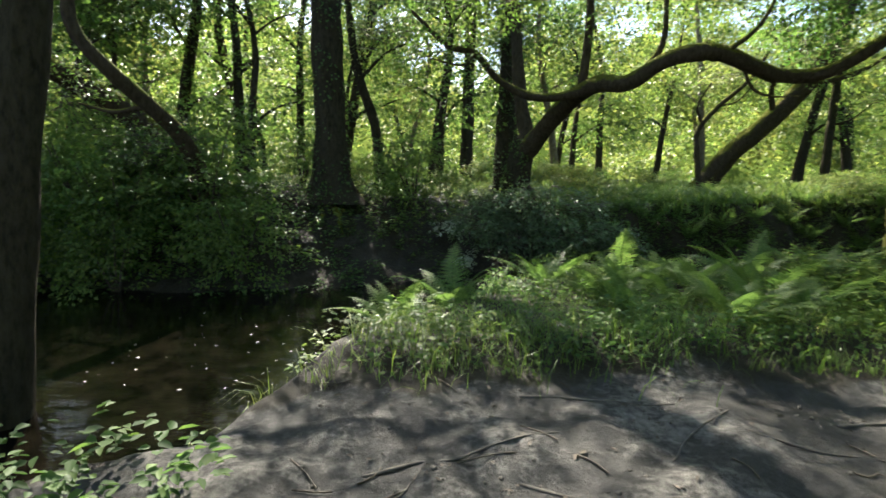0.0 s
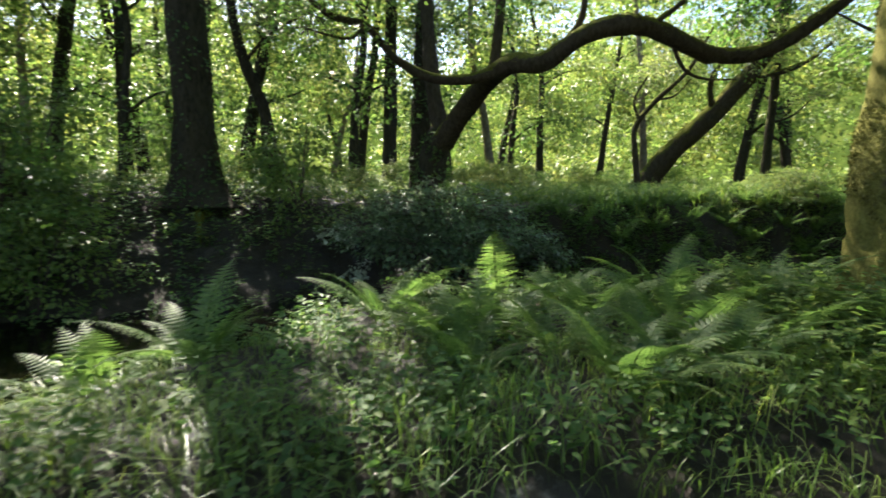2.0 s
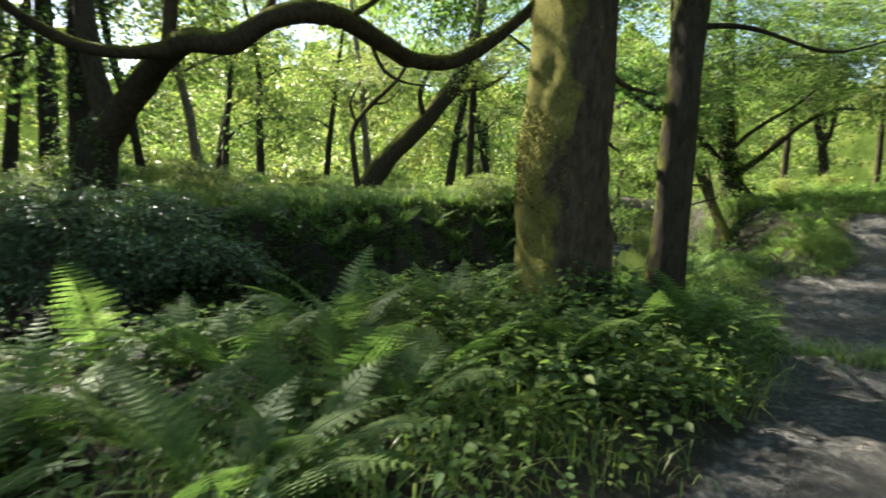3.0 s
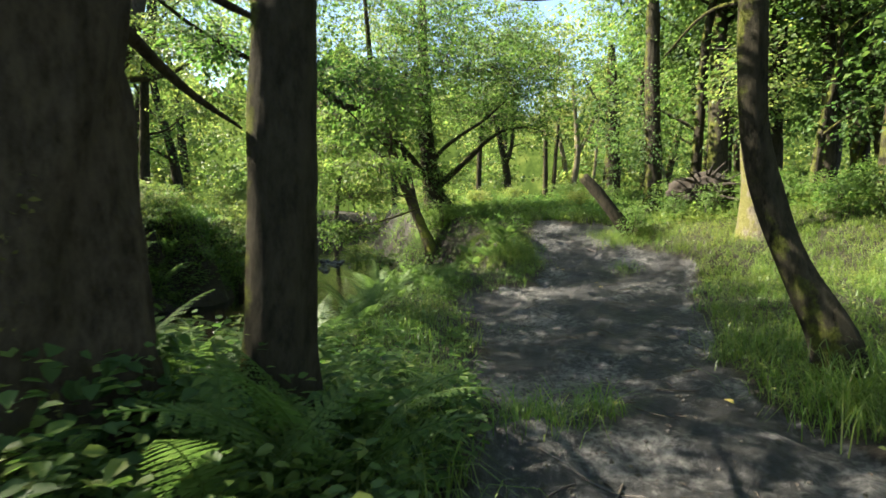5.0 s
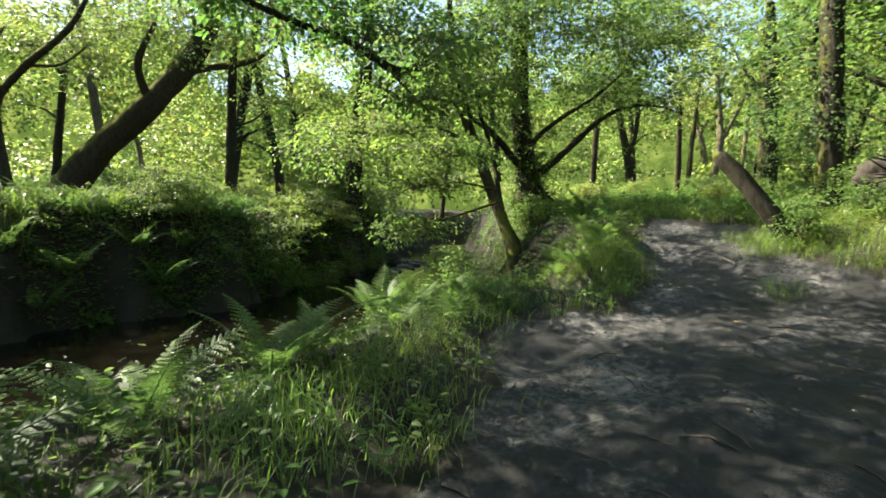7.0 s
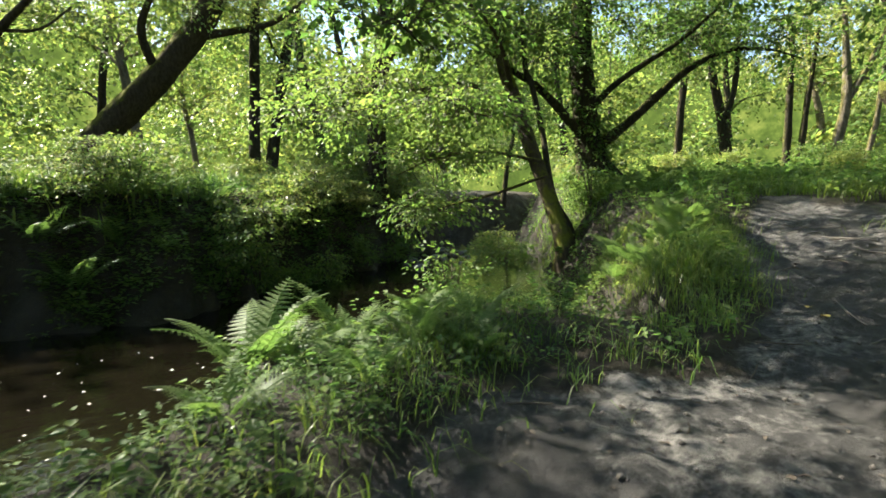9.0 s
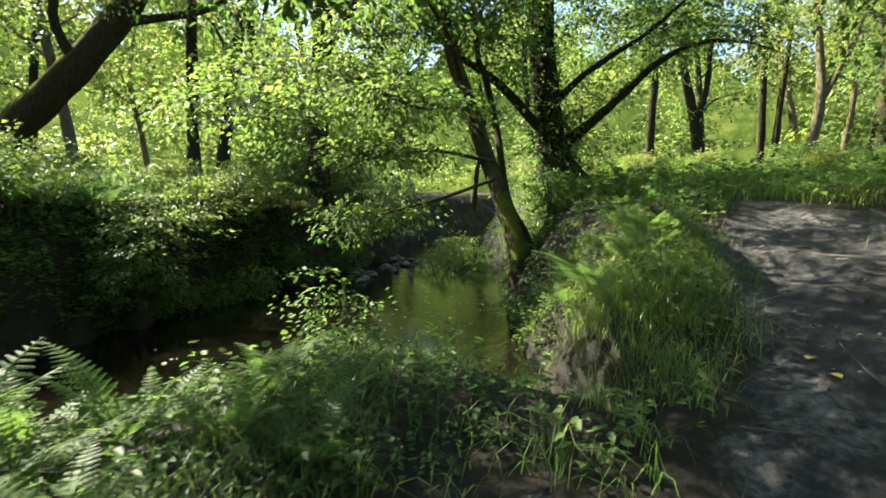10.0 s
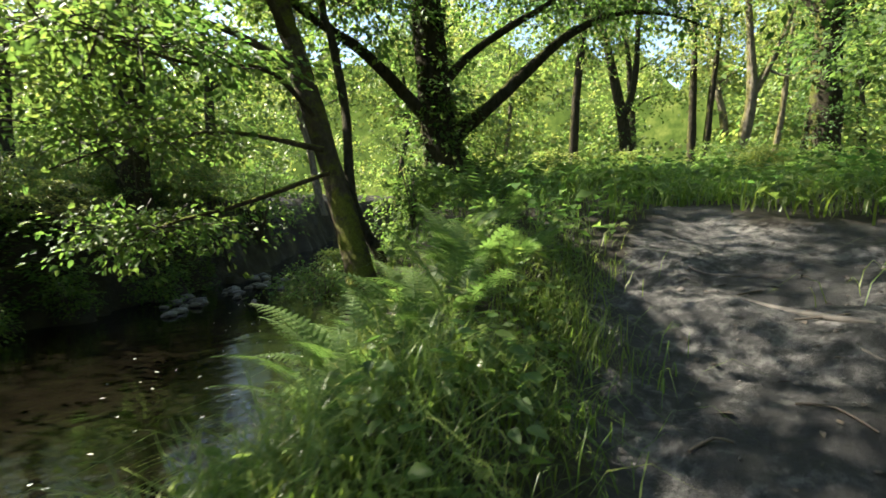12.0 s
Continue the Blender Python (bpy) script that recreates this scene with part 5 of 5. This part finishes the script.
# ---- grass and low herbs ----
def grass_arrays(xy, tall, seed, lean=0.45, width=0.004):
    """Bent blades of three joints."""
    r2 = np.random.default_rng(seed)
    n = len(xy)
    z = height(xy[:, 0], xy[:, 1])
    base = np.c_[xy, z - 0.02]
    a = r2.uniform(0, 6.28, n)
    d = np.c_[np.cos(a), np.sin(a), 0 * a]
    s = np.c_[-np.sin(a), np.cos(a), 0 * a]
    h = (tall * r2.uniform(0.4, 1.2, n))[:, None]
    ln = (lean * r2.uniform(0.3, 1.5, n))[:, None]
    w = width * r2.uniform(0.6, 1.4, n)[:, None]
    m1 = base + [0, 0, 1] * h * 0.5 + d * h * ln * 0.2
    m2 = base + [0, 0, 1] * h * (0.9 - 0.15 * ln) + d * h * ln * 0.62
    tp = base + [0, 0, 1] * h * (1.02 - 0.5 * ln) + d * h * ln * 1.15
    v = np.stack([base - s * w, base + s * w, m1 + s * w * 0.9, m1 - s * w * 0.9, m2 + s * w * 0.6, m2 - s * w * 0.6, tp + s * w * 0.1, tp - s * w * 0.1], 1).reshape(-1, 3)
    k8 = 8 * np.arange(n)[:, None]
    f = np.concatenate([k8 + [0, 1, 2, 3], k8 + [3, 2, 4, 5], k8 + [5, 4, 6, 7]], 0)
    return v, f


def spots(n, x0, x1, y0, y1, seed, keep):
    r2 = np.random.default_rng(seed)
    xy = np.c_[r2.uniform(x0, x1, n), r2.uniform(y0, y1, n)]
    return xy[keep(xy[:, 0], xy[:, 1])]


def edge_spots(n, x0, x1, edge, y0, y1, seed):
    r2 = np.random.default_rng(seed)
    x = r2.uniform(x0, x1, n)
    xy = np.c_[x, along(edge, x) + r2.uniform(y0, y1, n)]
    return xy[rough_noise(xy[:, 0], xy[:, 1], 1.3) > -0.45]


def on_strip(x, y):
    return (y < along(NEAR_EDGE, x) - 0.05) & (trodden(x, y) < 0.25 + 0.2 * lumps(x, y, 4.0)) & (lumps(x, y, 1.1, 3.0) > -0.75)


def clumps(xy, per, spread, seed):
    r2 = np.random.default_rng(seed)
    return np.repeat(xy, per, 0) + r2.normal(0, spread, (len(xy) * per, 2))


g1 = spots(4300, -2, 22, 3.6, 13, 61, lambda x, y: on_strip(x, y) & (y > along(PATH_LEFT, x) - 0.2) & ~((x > 10.2) & (x < 12.5) & (y > 8.7)) & ~((x > 16.2) & (x < 19) & (rough_noise(x, y, 5.0) < 0.2)))
v, f = grass_arrays(clumps(g1, 10, 0.06, 62), 0.22, 63, 1.05, 0.0034)
tagged(new("grass", mesh_from("grass", v, f, GRASS)), "lush green grass on the strip between path and stream", "grass", kind="stuff")
g2 = spots(8200, 4, 24, -0.5, 8.6, 64, lambda x, y: (trodden(x, y) < 0.3 + 0.2 * lumps(x, y, 4.0)) & (y < along(PATH_RIGHT, x) + 0.3))
v, f = grass_arrays(clumps(g2, 9, 0.07, 65), 0.24, 66, 1.05, 0.0038)
tagged(new("grass", mesh_from("grass", v, f, GRASS)), "long green grass on the side of the path", "grass", kind="stuff")
g3 = spots(5000, 2, 24, 14.5, 30, 67, lambda x, y: y > along(FAR_EDGE, x) + np.where(x < 6, 2.6, 1.1))
v, f = grass_arrays(clumps(g3, 5, 0.09, 68), 0.45, 69, 0.6, 0.014)
tagged(new("grass", mesh_from("grass", v, f, GRASS)), "sunlit tall meadow grass beyond the stream", "grass", kind="stuff")
g4 = spots(2600, 21, 36, 5, 20, 70, lambda x, y: (trodden(x, y) < 0.35) & (y < along(NEAR_EDGE, x) - 0.3))
v, f = grass_arrays(clumps(g4, 9, 0.12, 71), 0.34, 72, 0.9, 0.009)
tagged(new("grass", mesh_from("grass", v, f, GRASS)), "bright grass where the path leaves the clearing", "grass", kind="stuff")
hang = []
for i, (x, y, s, n, h) in enumerate([(2.0, 5.0, 0.4, 400, 0.3), (3.2, 5.4, 0.4, 400, 0.32), (4.4, 5.5, 0.3, 260, 0.34), (17.9, 9.6, 0.22, 450, 0.26), (18.8, 9.9, 0.22, 500, 0.24), (19.5, 10.4, 0.28, 400, 0.24), (17.35, 9.35, 0.14, 160, 0.2), (12.6, 8.9, 0.4, 200, 0.22), (13.6, 9.3, 0.35, 200, 0.22), (14.25, 9.45, 0.2, 220, 0.2), (14.0, 9.75, 0.25, 260, 0.22), (11.2, 8.4, 0.4, 400, 0.3), (10.2, 7.9, 0.3, 300, 0.36), (9.2, 5.75, 0.16, 160, 0.28), (9.65, 5.5, 0.12, 120, 0.3), (9.0, 6.0, 0.15, 120, 0.2), (15.0, 8.75, 0.06, 26, 0.32), (17.1, 9.2, 0.12, 200, 0.26), (17.5, 9.5, 0.2, 320, 0.24), (17.9, 9.55, 0.15, 200, 0.22), (18.5, 9.6, 0.2, 240, 0.24), (6.6, 5.6, 0.2, 160, 0.4), (7.6, 6.0, 0.2, 180, 0.45), (8.6, 6.6, 0.25, 260, 0.4), (11.0, 3.5, 0.3, 350, 0.5), (10.4, 3.7, 0.25, 300, 0.45), (12.2, 4.2, 0.3, 260, 0.4), (17.6, 10.2, 0.15, 160, 0.3), (18.1, 10.7, 0.2, 160, 0.3), (17.15, 9.85, 0.12, 200, 0.34), (16.45, 9.1, 0.24, 260, 0.3), (16.95, 9.25, 0.16, 240, 0.36), (17.25, 8.95, 0.22, 240, 0.26), (16.3, 8.85, 0.18, 200, 0.24), (17.05, 9.75, 0.3, 260, 0.3), (16.7, 9.55, 0.14, 200, 0.36), (18.9, 11.6, 0.25, 240, 0.4), (17.6, 6.9, 0.2, 160, 0.25), (19.3, 7.4, 0.25, 300, 0.4), (19.8, 7.2, 0.3, 300, 0.45), (20.2, 7.9, 0.3, 260, 0.35), (-0.2, 4.6, 0.35, 300, 0.32), (0.9, 4.7, 0.3, 220, 0.35)]):
    r2 = np.random.default_rng(300 + i)
    v, f = grass_arrays(np.array([x, y]) + r2.normal(0, s, (n, 2)), h, 320 + i, 1.0, 0.003 if x > 16 else 0.0042)
    ob = new("grass_tuft", mesh_from("grass_tuft", v, f, GRASS))
    tagged(ob, "thick arching tuft of long grass beside the path", "grass tuft", "grass tufts", "stuff")


def herbs(name, label, xy, seed, tall, leaf, per, mat, far=False):
    """Low plants: a whorl of oval leaves at several heights on a short stem."""
    r2 = np.random.default_rng(seed)
    n = len(xy)
    p = np.repeat(np.c_[xy, height(xy[:, 0], xy[:, 1])], per, 0)
    a = r2.uniform(0, 6.28, n * per)
    d = np.c_[np.cos(a), np.sin(a), r2.uniform(-0.35, 0.35, n * per)]
    p = p + np.c_[np.zeros((n * per, 2)), np.repeat(tall * r2.uniform(0.4, 1.2, n), per) * r2.uniform(0.15, 1, n * per)] + d * r2.uniform(0.01, 0.06, (n * per, 1))
    ll = leaf * r2.uniform(0.6, 1.3, n * per)
    v, f = (leaf_arrays if far else oval_arrays)(p, d, np.array([0, 0, 1.0]) + r2.normal(0, 0.3, (n * per, 3)), ll, ll * 0.62)
    tagged(new(name, mesh_from(name, v, f, mat)), label, "undergrowth", kind="stuff")


herbs("undergrowth", "nettles and low leafy herbs on the stream-side strip", spots(3400, -2, 22, 4, 13, 81, lambda x, y: on_strip(x, y) & (y > along(PATH_LEFT, x))), 82, 0.32, 0.065, 9, LEAF)
herbs("undergrowth", "thick low nettles and herbs between path and water", spots(2300, -1.2, 8.6, 4, 9, 281, lambda x, y: on_strip(x, y) & (y > along(PATH_LEFT, x) + 0.1) & ((x - 0.05) ** 2 + (y - 5.6) ** 2 > 0.7) & (rough_noise(x, y, 1.4) > -0.35)), 282, 0.32, 0.06, 8, LEAF_DARK)
herbs("bank_ivy", "ivy and small ferns hanging down the steep earth bank", edge_spots(5200, 3, 21, FAR_EDGE, 0.1, 2.0, 381), 382, 0.22, 0.085, 7, LEAF, True)
herbs("undergrowth", "dark herbs on the bank under the grass clump", edge_spots(560, 16.8, 22, NEAR_EDGE, -1.1, 0.0, 383), 384, 0.16, 0.055, 8, LEAF)
herbs("ivy", "dark ivy and nettles round the foot of the mossy tree", spots(700, 4.8, 8.6, 5.2, 8.4, 83, lambda x, y: on_strip(x, y)), 84, 0.42, 0.085, 9, LEAF_DARK)
herbs("undergrowth", "nettles and bramble round the foot of the mossy tree", spots(900, 4.4, 9.0, 5.2, 8.4, 183, lambda x, y: on_strip(x, y)), 184, 0.5, 0.07, 9, LEAF)
herbs("undergrowth", "broad-leaved rosettes at the foot of the grass clump", spots(45, 17.1, 18.6, 9.3, 9.9, 285, lambda x, y: on_strip(x, y)), 286, 0.22, 0.075, 9, LEAF)
herbs("undergrowth", "low herbs in the grass beside the path", spots(3200, 4, 27, -2, 6.3, 85, lambda x, y: (trodden(x, y) < 0.2)), 86, 0.2, 0.05, 7, LEAF_SUN, True)
herbs("bank_ivy", "dark ivy and bramble trailing over the far bank", spots(15000, -16, 24, 9, 22, 87, lambda x, y: (y > along(FAR_EDGE, x) + 0.5) & (y < along(FAR_EDGE, x) + np.where(x < 4, 6.0, 3.0)) & (lumps(x, y, 1.7) > -0.35)), 88, 0.3, 0.1, 6, LEAF_DARK, True)
herbs("undergrowth", "leafy floor of the wood beyond the stream", spots(8000, -20, 24, 13, 32, 89, lambda x, y: (y > along(FAR_EDGE, x) + 2.5)), 90, 0.45, 0.13, 6, LEAF_SUN, True)
herbs("undergrowth", "leafy floor under the trees past the clearing", spots(5000, 20, 44, -6, 22, 93, lambda x, y: (trodden(x, y) < 0.2) & (y < along(NEAR_EDGE, x) - 0.3)), 94, 0.5, 0.14, 6, LEAF, True)
herbs("undergrowth", "broad-leaved plants at the water's edge", spots(115, -3.2, -0.95, 0.9, 2.9, 91, lambda x, y: (x + 0.35 * y < -0.3) & (y < along(NEAR_EDGE, x) - 0.1)), 92, 0.42, 0.085, 9, LEAF_DARK)

herbs("undergrowth", "low green herbs on the tongue of land by the water", spots(620, 11.4, 15.2, 8.6, 11, 481, lambda x, y: on_strip(x, y) & (y > along(PATH_LEFT, x) + 0.15)), 482, 0.2, 0.036, 12, LEAF_DARK)
# Branch whose near-white leaf colour stands in for direct sun on it.
glint_branch = new("pale_branch")
glint_branch.location = (0.1, 14.2, float(height(0.1, 14.2)))
tagged(glint_branch, "branch on the bank with leaves coloured pale as if sunlit", "branch")
tube("stem", [(0.4, 0.9, -0.1, 0.03), (0.1, 0.3, 0.5, 0.02), (-0.3, -0.2, 0.55, 0.008)], TWIG, glint_branch, 0.1, 6)
crown(glint_branch, [(-0.25, -0.2, max(0.37 - glint_branch.location.z, 0.2), 0.35, 0.3, 0.22, 16), (0.25, -0.6, -0.33 - glint_branch.location.z, 0.22, 0.2, 0.14, 7)], GLINT_LEAF, 0.09, 18, 0.35, twigs=False, oval=True)


# ---- deadwood, roots, stones and litter ----
def log(name, label, pts, mat=BARK, sides=10, category="log"):
    root = new(name)
    root.location = pts[0][:3]
    tagged(root, label, category)
    tube("trunk", local(root, pts), mat, root, 0.12, sides, 0.07)
    return root


log("leaning_stump", "snapped dead trunk leaning beside the clearing", [(19.85, 7.0, 0.5, 0.19), (19.61, 7.58, 1.3, 0.17), (19.49, 8.01, 1.87, 0.155), (19.39, 8.38, 2.28, 0.13)], category="stump")
rp = new("root_plate")
rp.location = (22.2, 5.6, float(height(22.2, 5.6)))
tagged(rp, "earthy brown root plate of a fallen tree", "fallen tree")
tube("trunk", [(0.1, 0.1, 0.65, 0.32), (1.2, -0.6, 0.75, 0.3), (3.0, -1.6, 0.7, 0.26), (5.5, -2.8, 0.6, 0.2)], BARK_LIMB, rp, 0.2, 12, 0.06)
bm = bmesh.new()
bmesh.ops.create_icosphere(bm, subdivisions=5, radius=1)
for vv in bm.verts:
    vv.co *= 1 + 0.35 * noise.noise(vv.co * 1.7) + 0.12 * noise.noise(vv.co * 4.0) + 0.07 * noise.noise(vv.co * 9.0)
    vv.co = Vector((vv.co.x * 0.36 - 0.05, vv.co.y * 0.8 + 0.1, vv.co.z * 0.48 + 0.75))
eme = bpy.data.meshes.new("earth")
bm.to_mesh(eme)
bm.free()
for pl in eme.polygons:
    pl.use_smooth = True
eme.materials.append(EARTH)
piece("earth", eme, rp, "mossy clod of brown earth")
r2 = np.random.default_rng(8)
for i in range(40):
    a, ln = r2.uniform(0, 6.28), r2.uniform(0.5, 1.25)
    d = np.array([r2.uniform(-0.9, 0.1), 0.9 * math.cos(a), 0.75 * math.sin(a)]) * ln
    tube("root", [(0.05, 0.1, 0.7, 0.06), (d[0] * 0.5 - 0.15, d[1] * 0.5, 0.72 + d[2] * 0.6, 0.035), (d[0] - 0.35, d[1] * 1.0, 0.7 + d[2] * 0.95 + 0.15 * r2.normal(), 0.012)], EARTH, rp, 0.12, 6, 0.1, seed=i)

r2 = np.random.default_rng(17)
ROOTS = [(0.2, 3.0, 25, 1.4), (0.9, 2.6, -10, 1.0), (1.7, 3.3, 40, 0.9), (2.6, 3.1, -25, 1.3), (-0.3, 2.4, 60, 1.0), (3.4, 3.7, 15, 1.1), (1.2, 3.8, 5, 1.2), (8.5, 5.2, 70, 0.9), (10.5, 6.2, 20, 0.8), (17.4, 8.1, 30, 0.7), (19.6, 8.9, 75, 1.0), (19.0, 8.2, 60, 0.9), (20.2, 9.3, 100, 0.8), (16.9, 7.6, -20, 0.5)]
for i, (x, y, a, ln) in enumerate(ROOTS):
    pts = []
    for u in np.linspace(0, 1, 6):
        px = x + ln * (u - 0.5) * math.cos(radians(a)) + 0.06 * math.sin(7 * u + i)
        py = y + ln * (u - 0.5) * math.sin(radians(a)) + 0.06 * math.cos(5 * u + i)
        pts.append((px, py, float(height(px, py)) + 0.004 - 0.03 * (u - 0.5) ** 2, 0.012 * (1 - 0.7 * u) * (2.2 if 10 <= i <= 12 else 1.0)))
    tagged(tube("tree_root", pts, ROOT, None, 0.08, 7, 0.12, seed=i), "worn tree root lying bare in the path mud", "root", "bare roots in the path")

for i in range(90):
    x = r2.uniform(-0.8, 20)
    y = along(PATH_RIGHT, x) + (along(PATH_LEFT, x) - along(PATH_RIGHT, x)) * r2.uniform(0.1, 0.98) if x > 3 else r2.uniform(2.0, 4.1)
    a, ln = r2.uniform(0, 6.28), r2.uniform(0.12, 0.4)
    p0, p1 = (x, y), (x + ln * math.cos(a), y + ln * math.sin(a))
    mid = ((p0[0] + p1[0]) / 2 + 0.02, (p0[1] + p1[1]) / 2)
    tagged(tube("stick", [(*p, float(height(*p)) + 0.012, 0.006) for p in (p0, mid, p1)], TWIG, None, 0.06, 5, 0.1, seed=i), "small dead stick lying on the mud", "stick", "sticks on the path")

lx = spots(2600, -1, 21, 1.5, 10, 95, lambda x, y: trodden(x, y) > 0.5)
r2 = np.random.default_rng(18)
n = len(lx)
a = r2.uniform(0, 6.28, n)
v, f = oval_arrays(np.c_[lx, height(lx[:, 0], lx[:, 1]) + 0.012], np.c_[np.cos(a), np.sin(a), 0.1 * np.sin(3 * a)], np.array([0, 0, 1.0]) + r2.normal(0, 0.25, (n, 3)), 0.06 * r2.uniform(0.25, 1.2, n), 0.03 * r2.uniform(0.3, 1.2, n))
tagged(new("leaf_litter", mesh_from("leaf_litter", v, f, TWIG)), "brown dead leaves scattered on the path", "leaf litter", kind="stuff")
for i, (x, y) in enumerate([(17.25, 8.35), (17.0, 8.1), (19.0, 7.6), (10.0, 5.4), (10.4, 4.6), (16.2, 7.2), (15.4, 6.9), (10.9, 7.3), (2.8, 3.0)]):
    v, f = oval_arrays(np.array([[x, y, float(height(x, y)) + 0.015]]), np.array([[math.cos(i), math.sin(i), 0.1]]), np.array([[0.1, 0.1, 1.0]]), 0.1, 0.07)
    tagged(new("fallen_leaf", mesh_from("fallen_leaf", v, f, YELLOW)), "yellow fallen leaf on the mud", "leaf", "yellow leaves on the path")


r2 = np.random.default_rng(27)
cl = spots(2200, -1.2, 21, 1.0, 10, 96, lambda x, y: trodden(x, y) > 0.4)
cs = r2.uniform(0.006, 0.026, len(cl))[:, None, None]
octa = np.array([(1, 0, 0), (0, 1, 0), (-1, 0, 0), (0, -1, 0), (0, 0, 0.8), (0, 0, -0.8)])
cv = np.c_[cl, height(cl[:, 0], cl[:, 1])][:, None] + octa * cs * r2.uniform(0.6, 1.4, (len(cl), 6, 3))
cf = (6 * np.arange(len(cl))[:, None, None] + np.array([(0, 1, 4), (1, 2, 4), (2, 3, 4), (3, 0, 4), (1, 0, 5), (2, 1, 5), (3, 2, 5), (0, 3, 5)])).reshape(-1, 3)
tagged(new("mud_clods", mesh_from("mud_clods", cv.reshape(-1, 3), cf, ROOT)), "small clods of trodden mud on the path", "mud", kind="stuff")


def stone_mesh(seed):
    bm = bmesh.new()
    bmesh.ops.create_icosphere(bm, subdivisions=2, radius=1)
    for vv in bm.verts:
        vv.co *= 1 + 0.28 * noise.noise(vv.co * 1.3 + Vector((seed, 0, 0)))
        vv.co.z *= 0.55
    me = bpy.data.meshes.new("stone")
    bm.to_mesh(me)
    bm.free()
    me.materials.append(STONE)
    return me


STONES = [stone_mesh(k) for k in (1, 5, 9)]
r2 = np.random.default_rng(19)
for i in range(44):
    u = r2.random()
    x = 19.0 + 3.2 * u + r2.normal(0, 0.3)
    y = float(along(FAR_EDGE, x)) - 0.8 + r2.normal(0, 0.4)
    s = r2.uniform(0.05, 0.13)
    ob = new("stone", STONES[i % 3])
    ob.matrix_basis = pose(x, y, WATER_Z + 0.2 * s, r2.uniform(-15, 15), r2.uniform(-15, 15), r2.uniform(0, 360)) @ Matrix.Diagonal((s * 1.3, s, s, 1))
    tagged(ob, "wet grey stone in the shallow riffle", "stone", "stones in the riffle")

r2 = np.random.default_rng(20)
fx = r2.uniform(-4.6, -1.2, 45)
fl = np.c_[fx, 5.4 + r2.random(45) ** 1.2 * 3.4, np.full(45, WATER_Z + 0.006)]
fl2 = np.c_[r2.uniform(9, 21, 130), np.zeros(130), np.full(130, WATER_Z + 0.006)]
fl2[:, 1] = along(NEAR_EDGE, fl2[:, 0]) + r2.uniform(0.4, 3.5, 130)
fl = np.vstack([fl, fl2])
n = len(fl)
a = r2.uniform(0, 6.28, n)
v, f = leaf_arrays(fl, np.c_[np.cos(a), np.sin(a), 0 * a], np.tile([0.0, 0.0, 1.0], (n, 1)), 0.06 * r2.uniform(0.3, 1.3, n), 0.03 * r2.uniform(0.5, 1.3, n), 0.05)
tagged(new("floating_debris", mesh_from("floating_debris", v, f, FLECK)), "pale petals and bits of leaf drifting on the water", "debris", kind="stuff")
